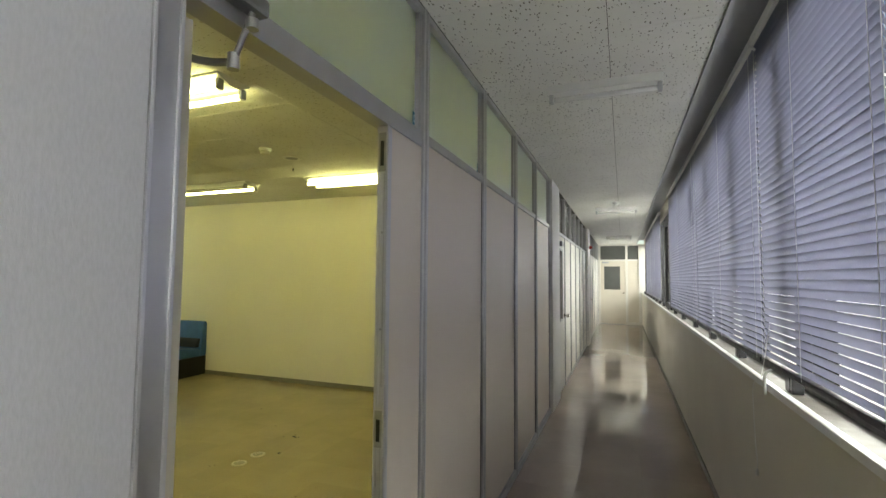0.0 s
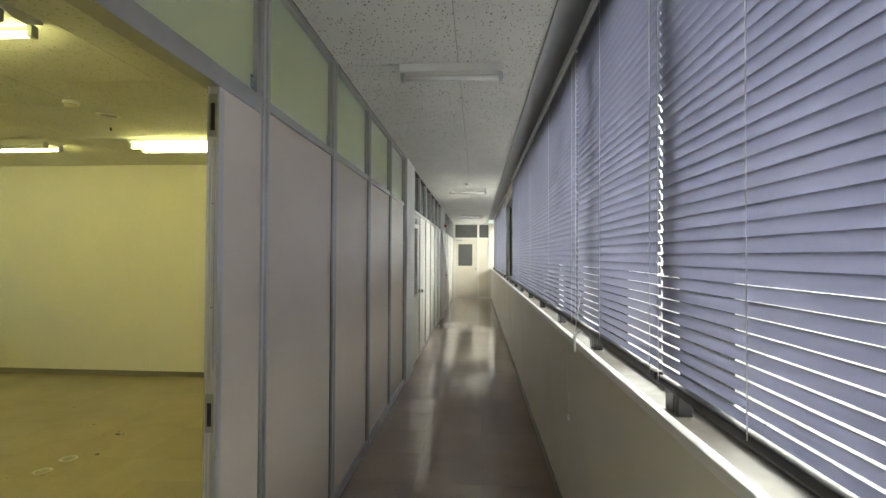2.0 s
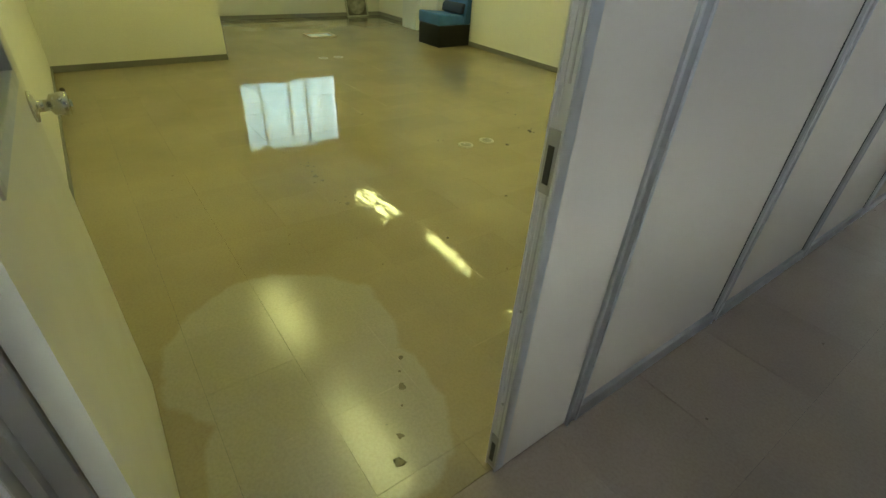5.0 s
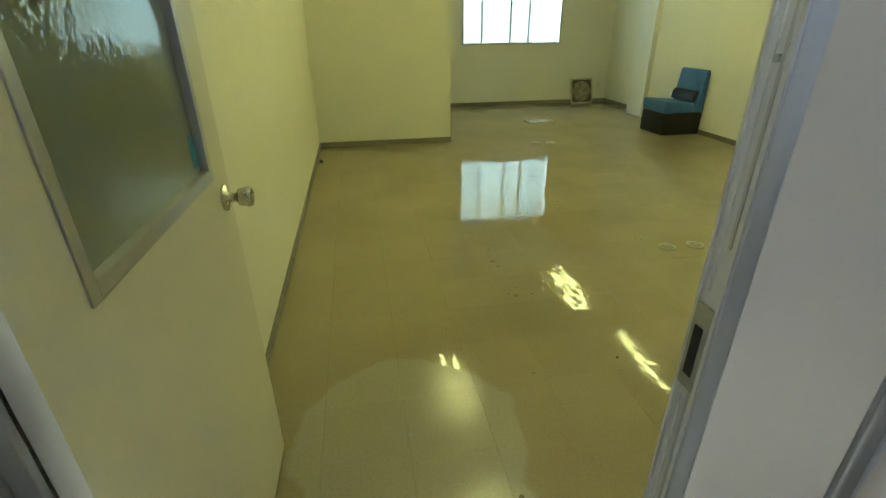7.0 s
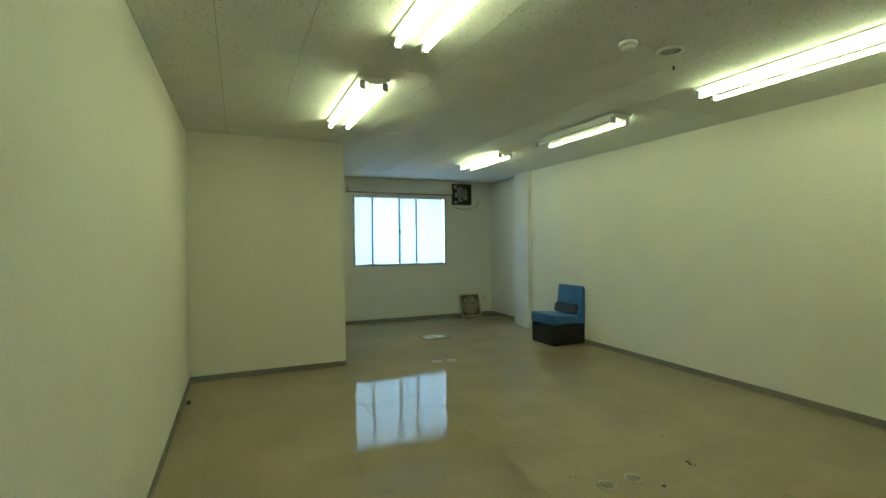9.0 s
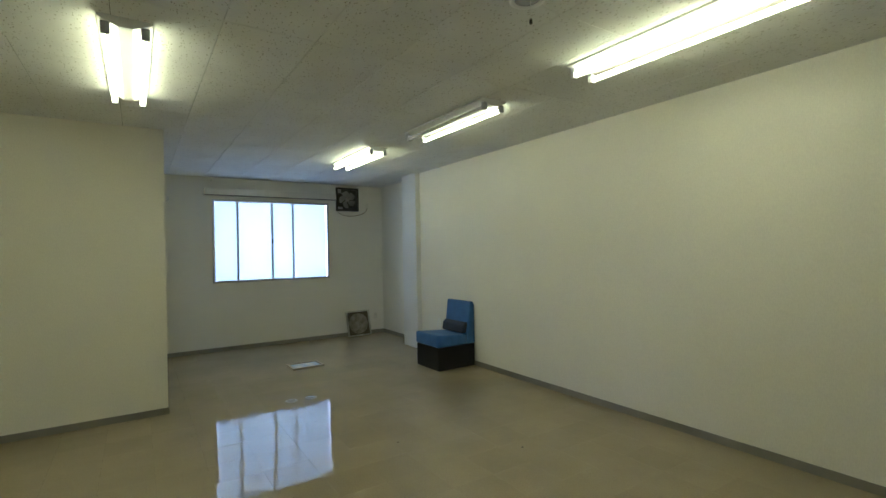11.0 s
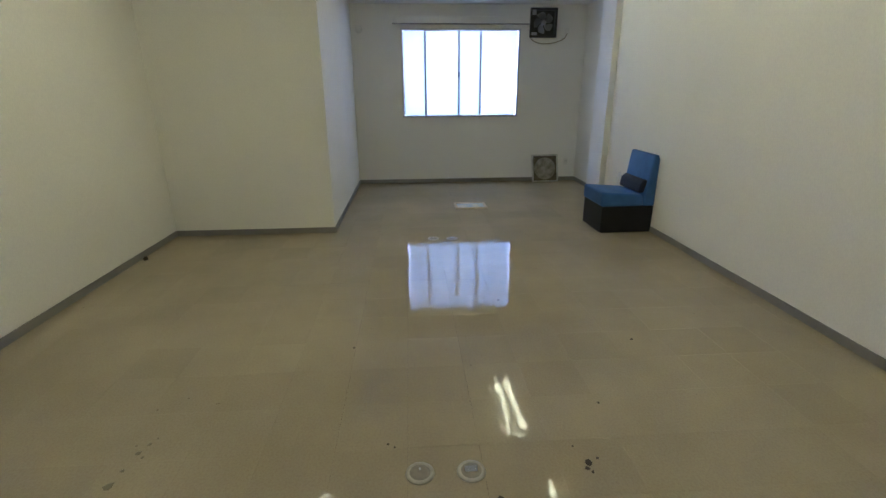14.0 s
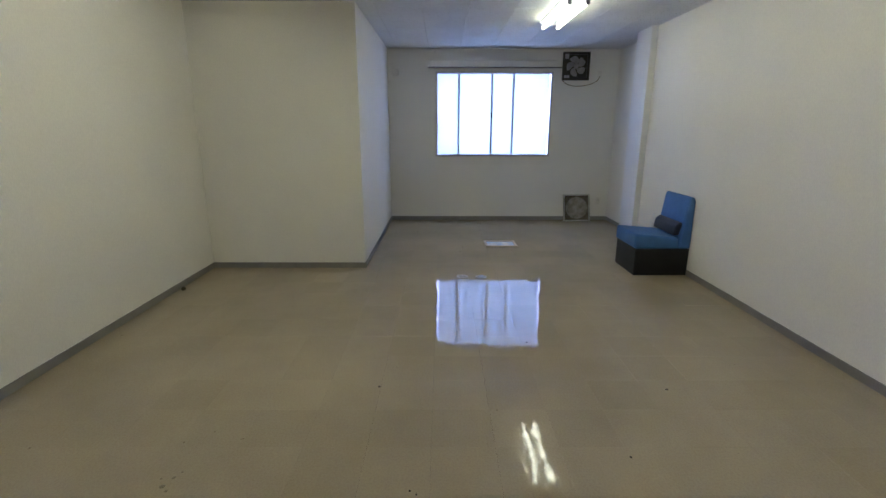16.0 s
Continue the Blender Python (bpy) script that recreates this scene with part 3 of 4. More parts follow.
def far_run(y_list, door_span):
    for a, b in zip(y_list, y_list[1:]):
        part("transom_pane", box(-0.036, -0.030, a + 0.02, b - 0.02, 2.12, HH - 0.03), "dark_glass", far_part, "grey glass with an unlit room's darkness in its colour")
        part("rail", box(-0.062, 0.0, a + 0.021, b - 0.021, 2.08, 2.118), "alu", far_part)
        part("post", boxes((-0.064, 0.004, b - 0.02, b + 0.02, 0, HH)), "alu", far_part)
        if not (door_span[0] - 0.05 < (a + b) / 2 < door_span[1] + 0.05):
            part("panel", box(PX0, PX1, a + 0.021, b - 0.021, 0.05, 2.078), "panel_far", far_part)
            part("base_channel", box(-0.062, 0.002, a + 0.021, b - 0.021, 0, 0.049), "alu", far_part)


far_run((6.47, 7.24, 8.07, 8.90, 9.73, 10.56, 11.38), (6.47, 7.24))
far_run((12.12, 12.92, 13.78, 14.64, 15.50, 16.36, END), (12.12, 12.92))
structure("wall_behind_far", boxes((-0.4, -0.2, 6.0, END, 0, HH)), "hall_wall", "plain wall behind the far partition")
structure("wall_strip", box(-0.2, -0.075, RIGHT + 0.14, 6.2, 0, HH), "hall_wall", "wall end behind the column")


def hall_door(name, y0, y1, label):
    d = empty(name, pose(0, 0, 0), label, "door")
    part("leaf", boxes((-0.05, -0.008, y0 + 0.02, y0 + 0.22, 0.01, 2.075), (-0.05, -0.008, y0 + 0.47, y1 - 0.025, 0.01, 2.075),
         (-0.05, -0.008, y0 + 0.22, y0 + 0.47, 0.01, 0.95), (-0.05, -0.008, y0 + 0.22, y0 + 0.47, 1.88, 2.075)), "panel_far", d)
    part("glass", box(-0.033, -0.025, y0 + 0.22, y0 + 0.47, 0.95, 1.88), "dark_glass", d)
    part("window_frame", boxes((-0.008, 0.0, y0 + 0.20, y0 + 0.22, 0.93, 1.90), (-0.008, 0.0, y0 + 0.47, y0 + 0.49, 0.93, 1.90), (-0.008, 0.0, y0 + 0.22, y0 + 0.47, 0.93, 0.95), (-0.008, 0.0, y0 + 0.22, y0 + 0.47, 1.88, 1.90)), "alu", d)
    part("knob", lathe(((0.03, 0), (0.03, 0.006), (0.012, 0.01), (0.012, 0.03), (0.026, 0.045), (0.02, 0.068))), "chrome", d, "round chrome knob", pose(-0.008, y1 - 0.09, 0.98, 0, 90, 0), smooth=True)
    part("closer_box", box(-0.006, 0.045, y0 + 0.06, y0 + 0.24, 1.93, 1.99, 0.006), "socket", d)
    return d


hall_door("ivory_door", 6.47, 7.24, "closed ivory door with narrow dark window in the corridor")
hall_door("grey_door", 12.12, 12.92, "closed ivory door beyond the second column")
al = empty("alarm_lamp", pose(0.045, 11.55, 2.22), "small red alarm lamp on the white column", "alarm lamp")
part("base", lathe(((0.05, 0), (0.05, 0.015), (0.04, 0.02))), "white", al, "", pose(0, 0, 0, 0, 90, 0))
part("lens", lathe(((0.038, 0.02), (0.038, 0.05), (0.02, 0.085), (0.004, 0.09))), "red", al, "red domed lens", pose(0, 0, 0, 0, 90, 0), smooth=True)

# end wall
end = empty("partition_end", pose(0, END, 0), "cream end partition with transom panes and a door", "wall", "", "structure")
part("frame", boxes((0.0, 0.075, -0.02, 0.05, 0, HH), (0.86, 0.93, -0.02, 0.05, 0, HH), (1.26, RX + 0.12, -0.02, 0.05, 0, HH), (0.076, 0.859, -0.02, 0.05, 2.1, 2.15), (0.931, 1.259, -0.02, 0.05, 2.1, 2.15), (0.076, 1.259, -0.02, 0.05, HH - 0.04, HH)), "panel_far", end)
part("side_panel", box(0.931, 1.259, 0.0, 0.04, 0.08, 2.1), "door_end", end)
part("base", box(0.931, 1.259, -0.015, 0.045, 0, 0.079), "panel_far", end)
for a, b in ((0.076, 0.859), (0.931, 1.259)):
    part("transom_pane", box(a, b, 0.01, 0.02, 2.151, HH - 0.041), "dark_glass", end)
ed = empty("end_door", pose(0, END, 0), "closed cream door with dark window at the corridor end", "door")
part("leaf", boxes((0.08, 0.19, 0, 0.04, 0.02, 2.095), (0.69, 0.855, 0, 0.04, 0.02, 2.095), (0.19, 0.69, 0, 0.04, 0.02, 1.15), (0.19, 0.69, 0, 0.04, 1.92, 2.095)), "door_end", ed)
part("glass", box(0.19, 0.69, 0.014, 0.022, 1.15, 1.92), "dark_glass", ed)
part("lever", sweep([(0.80, -0.0, 1.04), (0.80, -0.045, 1.04), (0.77, -0.05, 1.04), (0.70, -0.05, 1.035)], 0.009), "chrome", ed, "chrome lever handle")
part("rosette", rod((0.80, -0.008, 1.04), (0.80, 0.0, 1.04), 0.028), "chrome", ed)
part("closer_box", box(0.12, 0.34, -0.05, -0.002, 2.02, 2.08, 0.006), "socket", ed)
part("threshold", box(0.08, 0.855, -0.03, 0.0, 0, 0.012), "steel", ed)

# ---- corridor windows ----
hall_window = empty("window_hall", pose(0, 0, 0), "black aluminium strip window along the corridor", "window", "", "structure")
part("bottom_track", boxes((1.475, 1.60, BACK, END, SILL - 0.03, SILL + 0.004), (1.495, 1.505, BACK, END, SILL + 0.004, SILL + 0.016), (1.545, 1.555, BACK, END, SILL + 0.004, SILL + 0.016)), "black_alu", hall_window)
part("top_track", box(1.475, 1.60, BACK, END, 2.51, 2.58), "black_alu", hall_window)
for i, y in enumerate(steps(1.70, 0.93, BACK + 0.2, END - 1.2)):
    part("mullion", boxes((1.452, 1.56, y - 0.03, y + 0.03, SILL + 0.017, 2.51), (1.442, 1.452, y - 0.045, y + 0.045, SILL + 0.017, 2.51)), "black_alu", hall_window)
    part("mullion_foot", boxes((1.40, 1.44, y - 0.045, y - 0.018, SILL - 0.017, SILL + 0.05), (1.40, 1.44, y - 0.012, y + 0.045, SILL - 0.017, SILL + 0.05), bevel=0.003), "black_alu", hall_window)
    pane = part("pane", box(1.523, 1.527, y + 0.031, y + 0.899, SILL + 0.017, 2.509), "glass", hall_window)
    pane.visible_shadow = False

# venetian blinds
SLAT_P = 0.0325


def slat_mesh(length):
    bm = bmesh.new()
    a = radians(69)
    rows = []
    for k in range(5):
        u = (k / 4 - 0.5) * 0.0355
        c = 0.005 * (1 - (2 * (k / 4) - 1) ** 2)
        x, z = u * math.cos(a) + c * math.sin(a), -u * math.sin(a) + c * math.cos(a)
        rows.append([bm.verts.new((x, 0, z)), bm.verts.new((x, length, z))])
    for p, q in zip(rows, rows[1:]):
        bm.faces.new((p[0], p[1], q[1], q[0]))
    bmesh.ops.solidify(bm, geom=bm.faces[:], thickness=0.0004)
    for e in bm.edges:
        e.smooth = len(e.link_faces) == 2 and e.calc_face_angle(0) < 1.0
    me = mesh_of(bm, "slat", "slat")
    for p in me.polygons:
        p.use_smooth = True
    return me


def blind(y0, y1, z0, cords, label):
    b = empty("venetian_blind", pose(1.392, y0, 0), label, "blind", "corridor blinds")
    length = y1 - y0
    me = slat_mesh(length)
    z, k = z0 + 0.03, 0
    while z < 2.64:
        s = new("slat", me)
        s.parent = b
        s.matrix_basis = pose(0, 0, z)
        z += SLAT_P
    part("bottom_rail", box(-0.014, 0.014, 0, length, z0 - 0.012, z0 + 0.01, 0.003), "black_alu", b, "dark bottom rail")
    part("head_rail", box(-0.022, 0.022, 0, length, 2.65, 2.69, 0.002), "white", b)
    for c in cords:
        part("ladder_cord", boxes((-0.0185, -0.0170, c - 0.001, c + 0.001, z0, 2.66), (0.0170, 0.0185, c - 0.001, c + 0.001, z0, 2.66)), "cord", b)
    return b


WIDE = "closed grey-white venetian blind over the corridor window"
blind(-0.10, 1.76, 1.13, (0.45, 1.375, 1.83), WIDE)
blind(1.769, 2.935, 1.135, (0.03, 0.62, 1.12), WIDE)
blind(2.955, 5.02, 1.13, (0.04, 0.9, 2.03), "closed venetian blind with a few bent slats")
blind(5.04, 7.62, 1.13, (0.1, 1.3, 2.5), WIDE)
blind(9.35, 12.1, 1.13, (0.1, 1.3, 2.6), WIDE)
blind(12.12, 14.8, 1.13, (0.1, 1.3, 2.6), WIDE)

# opened casement where no blind hangs
cs = empty("window_sash", pose(1.40, 7.70, 0), "black aluminium window sash with no blind over it", "window")
part("sash_frame", boxes((0, 0.04, 0, 0.09, SILL + 0.002, 2.42), (0, 0.04, 0.7, 0.82, SILL + 0.002, 2.42), (0, 0.04, 0.09, 0.7, 2.33, 2.42), (0, 0.04, 0.09, 0.7, SILL + 0.002, SILL + 0.09)), "black_alu", cs)
g = part("pane", box(0.018, 0.022, 0.09, 0.7, SILL + 0.09, 2.33), "glass", cs)
g.visible_shadow = False

# pull cord over the sill
pc = empty("pull_cord_set", pose(1.325, 2.85, 0), "thin white pull cord hanging over the sill", "cord")
part("cord", sweep([(0.07, 0.0, 1.30), (0.03, 0.0, 1.06), (0.0, 0.0, 1.03), (0.0, 0.01, 0.9), (0.002, 0.0, 0.76), (-0.004, -0.05, 0.70), (0.0, -0.02, 0.66)], 0.0018, 6), "cord", pc)
part("tassel", lathe(((0.002, 0.0), (0.006, -0.004), (0.007, -0.028), (0.003, -0.03)), 12), "cord", pc, "", pose(0, -0.02, 0.66))
hk = empty("cord_hook", pose(1.33, 2.62, SILL), "small white plastic hook on the sill edge", "hook")
part("hook", sweep([(0.03, 0.09, 0.055), (0.0, 0.04, 0.05), (-0.015, 0.0, 0.035), (-0.016, -0.01, -0.03)], 0.006), "cord", hk)

# corridor lamps, unlit
def hall_lamp(y, x0=0.37, x1=1.0):
    l = empty("ceiling_lamp", pose((x0 + x1) / 2, y, HH), "unlit white fluorescent batten on the corridor ceiling", "ceiling lamp", "corridor lamps")
    w = (x1 - x0) / 2
    part("body", boxes((-w, w, -0.035, 0.035, -0.05, 0), bevel=0.004), "white", l)
    for s in (-1, 1):
        part("holder", box(s * w - 0.018 * s - 0.012, s * w - 0.018 * s + 0.012, -0.02, 0.02, -0.10, -0.051, 0.004), "socket", l)
    part("tube", rod((-w + 0.032, 0, -0.083), (w - 0.032, 0, -0.083), 0.014), "tube_off", l, "grey unlit tube", smooth=True)
    return l


for y in (3.12, 8.3, 13.7):
    hall_lamp(y)
hs = empty("smoke_detector", pose(0.69, 7.75, HH), "small white detector on the corridor ceiling", "detector")
part("body", lathe(((0.05, 0), (0.05, -0.015), (0.035, -0.03), (0.02, -0.045))), "white", hs, smooth=True)

# ---- room lamps ----
def room_lamp(x0, x1, y, lit, label):
    l = empty("fluorescent_lamp", pose((x0 + x1) / 2, y, H), label, "ceiling lamp", "room lamps")
    w = (x1 - x0) / 2
    bm = bmesh.new()
    prof = ((-0.115, 0.0), (-0.115, -0.012), (-0.03, -0.048), (0.03, -0.048), (0.115, -0.012), (0.115, 0.0))
    a = [bm.verts.new((-w, p, q)) for p, q in prof]
    b = [bm.verts.new((w, p, q)) for p, q in prof]
    for i in range(6):
        j = (i + 1) % 6
        bm.faces.new((a[i], a[j], b[j], b[i]))
    bm.faces.new(a[::-1])
    bm.faces.new(b)
    bmesh.ops.recalc_face_normals(bm, faces=bm.faces)
    part("reflector", bm, "white", l)
    for s, on in zip((-1, 1), lit):
        for e in (-1, 1):
            part("holder", boxes((e * (w - 0.02) - 0.014, e * (w - 0.02) + 0.014, s * 0.082 - 0.02, s * 0.082 + 0.02, -0.088, -0.028), bevel=0.008), "socket", l)
        t = part("tube", rod((-w + 0.036, s * 0.082, -0.068), (w - 0.036, s * 0.082, -0.068), 0.0155), "tube" if on else "tube_off", l, "lit tube" if on else "dead tube", smooth=False)
    return l


BOTH = "lit twin-tube fluorescent batten on the fissured ceiling"
room_lamp(-2.52, -1.24, 2.28, (1, 1), BOTH)
room_lamp(-4.49, -3.22, 2.265, (1, 1), BOTH)
room_lamp(-2.53, -1.25, 4.70, (1, 1), BOTH)
room_lamp(-4.50, -3.29, 4.61, (0, 1), "twin-tube fluorescent batten with one dead tube")
room_lamp(-6.35, -5.20, 4.54, (1, 1), BOTH)

sd = empty("smoke_detector", pose(-2.10, 3.49, H), "round white smoke detector on the room ceiling", "detector")
part("base", lathe(((0.052, 0), (0.052, -0.018), (0.046, -0.022))), "white", sd, smooth=True)
part("cap", lathe(((0.040, -0.022), (0.038, -0.045), (0.028, -0.050))), "plastic", sd, smooth=True)
sp = empty("ceiling_speaker", pose(-2.085, 3.82, H), "round recessed ceiling fitting with pull cord", "fitting")
part("ring", lathe(((0.085, 0), (0.083, -0.008), (0.062, -0.011), (0.060, -0.003))), "white", sp, smooth=True)
part("grille", lathe(((0.058, -0.0045), (0.030, -0.007), (0.004, -0.008))), "socket", sp, smooth=True)
part("pull_cord", rod((0.02, 0, -0.008), (0.02, 0, -0.10), 0.001, seg=6), "cord", sp)
part("bead", lathe(((0.004, -0.10), (0.007, -0.106), (0.007, -0.122), (0.003, -0.126)), 12), "black_alu", sp, "", pose(0.02, 0, 0))

# ---- room window ----
win = empty("window_room", pose(FAR, 0, 0), "aluminium sliding window with frosted panes", "window", "", "structure")
part("window_frame", boxes((-0.08, 0.012, WY0, WY0 + 0.03, WZ0, WZ1), (-0.08, 0.012, WY1 - 0.03, WY1, WZ0, WZ1), (-0.08, 0.012, WY0 + 0.03, WY1 - 0.03, WZ1 - 0.03, WZ1), (-0.08, 0.02, WY0 + 0.03, WY1 - 0.03, WZ0, WZ0 + 0.03), bevel=0.002), "alu", win)
cuts = (WY0 + 0.03, 3.593, 4.10, 4.43, WY1 - 0.03)
for i in range(4):
    a, b = cuts[i], cuts[i + 1]
    x = -0.05 if i % 2 else -0.03
    part("pane", box(x - 0.003, x + 0.003, a + 0.012, b - 0.012, WZ0 + 0.031, WZ1 - 0.031), "window_glass", win)
for y in cuts[1:4]:
    part("mullion", boxes((-0.06, -0.012, y - 0.015, y + 0.015, WZ0 + 0.031, WZ1 - 0.031), bevel=0.002), "alu", win)
part("latch", boxes((-0.012, 0.008, 4.092, 4.108, 1.60, 1.68), bevel=0.003), "black_alu", win, "dark crescent latch")
hb = empty("blind_headbox", pose(FAR, 0, 0), "long white blind headbox above the window", "blind box")
part("box", box(0.001, 0.085, 3.14, 5.13, 2.335, 2.425, 0.004), "plastic", hb)
part("lip", box(0.002, 0.095, 3.12, 5.14, 2.327, 2.3345), "skirting", hb)

# exhaust fan, without its cover
fan = empty("exhaust_fan", pose(FAR, 5.35, 2.352), "black exhaust fan without its cover, dusty grey blades", "fan")
part("frame", boxes((0.0, 0.05, -0.20, -0.165, -0.20, 0.20), (0.0, 0.05, 0.165, 0.20, -0.20, 0.20), (0.0, 0.05, -0.165, 0.165, 0.165, 0.20), (0.0, 0.05, -0.165, 0.165, -0.20, -0.165), bevel=0.004), "fan_black", fan)
part("back", box(0.0, 0.012, -0.164, 0.164, -0.164, 0.164), "fan_black", fan)
part("corner_plate", box(0.0505, 0.054, -0.18, -0.12, 0.10, 0.17), "fan_blade", fan)
part("corner_plate", box(0.0505, 0.054, -0.18, -0.10, -0.17, -0.13), "fan_blade", fan)


def blade_mesh():
    bm = bmesh.new()
    top, n = [], 7
    for i in range(n):
        r = 0.03 + 0.115 * i / (n - 1)
        half = radians(12 + 22 * math.sin(math.pi * (0.15 + 0.75 * i / (n - 1))))
        sweep_a = radians(28) * i / (n - 1)
        row = []
        for k in range(5):
            a = sweep_a + half * (k / 2 - 1)
            row.append(bm.verts.new((0.028 - 0.012 * (k / 2 - 1), r * math.cos(a), r * math.sin(a))))
        top.append(row)
    for p, q in zip(top, top[1:]):
        for k in range(4):
            bm.faces.new((p[k], p[k + 1], q[k + 1], q[k]))
    bmesh.ops.solidify(bm, geom=bm.faces[:], thickness=0.003)
    return mesh_of(bm, "blade", "fan_blade")


bl = blade_mesh()
for i in range(5):
    ob = new("blade", bl)
    ob.parent, ob.matrix_basis = fan, pose(0, 0, 0, 72 * i + 15, 0, 0)
part("hub", lathe(((0.034, 0.012), (0.034, 0.036), (0.026, 0.046), (0.010, 0.048))), "fan_blade", fan, "", pose(0, 0, 0, 0, 90, 0), smooth=True)
part("cord", sweep([(0.02, -0.19, -0.20), (0.02, -0.12, -0.255), (0.015, 0.02, -0.285), (0.015, 0.20, -0.265), (0.015, 0.33, -0.21), (0.02, 0.37, -0.14)], 0.006), "cable", fan, "beige mains cord")
so = empty("wall_socket", pose(FAR, 5.72, 2.24), "small ivory wall socket beside the fan", "socket")
part("plate", box(0, 0.008, -0.03, 0.03, -0.05, 0.05, 0.003), "plastic", so)
part("plug", box(0.008, 0.035, -0.015, 0.015, -0.03, 0.01, 0.004), "plastic", so)
so2 = empty("wall_socket", pose(FAR, 5.85, 0.31), "ivory wall socket low beside the corner", "socket")
part("plate", box(0, 0.008, -0.035, 0.035, -0.055, 0.055, 0.003), "plastic", so2)
part("outlet", boxes((0.008, 0.0095, -0.012, -0.008, 0.0, 0.018), (0.008, 0.0095, 0.008, 0.012, 0.0, 0.018)), "fan_black", so2)
so3 = empty("wall_switch", pose(-7.5, 6.01, 0.62), "small ivory plate on the set-back wall", "switch")
part("plate", box(-0.02, 0.02, -0.007, 0, -0.04, 0.04, 0.002), "plastic", so3)
rp = empty("round_cover", pose(FAR, 2.63, 2.26, 0, 90, 0), "round ivory cap on the wall beside the window", "cover")
part("cap", lathe(((0.055, 0), (0.055, 0.012), (0.045, 0.022), (0.01, 0.026))), "plastic", rp, smooth=True)
hk2 = empty("wall_hook", pose(FAR, 3.23, 2.56), "tiny dark hook high on the wall", "hook")
part("hook", sweep([(0, 0, 0), (0.02, 0, 0.0), (0.025, 0, -0.02), (0.012, 0, -0.03)], 0.004), "steel", hk2)

# fan cover leaning at the foot of the window wall
fc = empty("fan_cover", pose(FAR + 0.15, 5.50, 0.0, 0, -14, 3) @ Matrix.Scale(1.13, 4), "dirty square fan cover leaning on the wall", "fan cover")
part("frame", boxes((-0.03, 0.0, -0.19, -0.172, 0.006, 0.39), (-0.03, 0.0, 0.172, 0.19, 0.006, 0.39), (-0.03, 0.0, -0.172, 0.172, 0.372, 0.39), (-0.03, 0.0, -0.172, 0.172, 0.006, 0.024), bevel=0.003), "dirty_frame", fc)
part("backing", box(-0.03, -0.022, -0.171, 0.171, 0.025, 0.371), "grime", fc)
part("filter", lathe(((0.155, 0.0), (0.155, 0.006), (0.13, 0.012), (0.01, 0.013)), 40), "filter", fc, "round dusty grey filter", pose(-0.0215, 0, 0.195, 0, 90, 0))
part("label", box(-0.0015, 0.001, -0.187, -0.174, 0.34, 0.38), "white", fc)

# ---- chair ----
def wedge(profile, x0, x1, bevel):
    """A body of constant section (y, z) from x0 to x1 with rounded edges."""
    bm = bmesh.new()
    a = [bm.verts.new((x0, p, q)) for p, q in profile]
    b = [bm.verts.new((x1, p, q)) for p, q in profile]
    n = len(profile)
    for i in range(n):
        j = (i + 1) % n
        bm.faces.new((a[i], a[j], b[j], b[i]))
    bm.faces.new(a[::-1])
    bm.faces.new(b)
    bmesh.ops.recalc_face_normals(bm, faces=bm.faces)
    bmesh.ops.bevel(bm, geom=bm.edges[:], offset=bevel, segments=4, affect="EDGES", profile=0.6)
    return bm


chair = empty("lounge_chair", pose(-5.475, 5.55, 0, 0, 0, 1), "armless blue leatherette chair with black base beside the wall", "chair")
part("base", wedge(((-0.27, 0.0), (0.275, 0.0), (0.275, 0.275), (-0.27, 0.275)), -0.25, 0.25, 0.012), "black", chair, "black leatherette plinth", smooth=True)
part("seat", wedge(((-0.285, 0.278), (0.165, 0.278), (0.15, 0.395), (-0.285, 0.43)), -0.255, 0.255, 0.03), "blue", chair, smooth=True)
part("backrest", wedge(((0.15, 0.278), (0.28, 0.278), (0.279, 0.755), (0.262, 0.80), (0.215, 0.80)), -0.255, 0.255, 0.024), "blue", chair, smooth=True)
part("lumbar_roll", wedge(((0.105, 0.41), (0.16, 0.41), (0.19, 0.54), (0.157, 0.545), (0.12, 0.51)), -0.23, 0.23, 0.02), "navy", chair, "dark navy lumbar cushion", smooth=True)
part("piping", sweep([(0.252, -0.27, 0.276), (0.253, 0.0, 0.276), (0.252, 0.275, 0.276)], 0.004, 6), "navy", chair)
cl = empty("cable_loop", pose(-5.88, 5.70, 0), "pale looped cable standing behind the chair", "cable")
part("cable", sweep([(-0.05, 0.0, 0.004), (-0.055, 0.02, 0.25), (-0.05, 0.03, 0.44), (-0.01, 0.03, 0.52), (0.03, 0.02, 0.46), (0.035, 0.0, 0.25), (0.03, -0.02, 0.006)], 0.006), "cord", cl)

# ---- things on the floor ----
pf = empty("picture_frame", pose(-6.53, 4.085, 0.0, 0, 0, 1), "pale wooden picture frame lying on the floor", "picture frame")
part("frame", boxes((-0.15, 0.15, -0.20, -0.172, 0, 0.018), (-0.15, 0.15, 0.172, 0.20, 0, 0.018), (-0.15, -0.122, -0.172, 0.172, 0, 0.018), (0.122, 0.15, -0.172, 0.172, 0, 0.018), bevel=0.003), "wood", pf)
part("print", box(-0.1215, 0.1215, -0.1715, 0.1715, 0.002, 0.007), "print", pf, "faded blue-grey print")


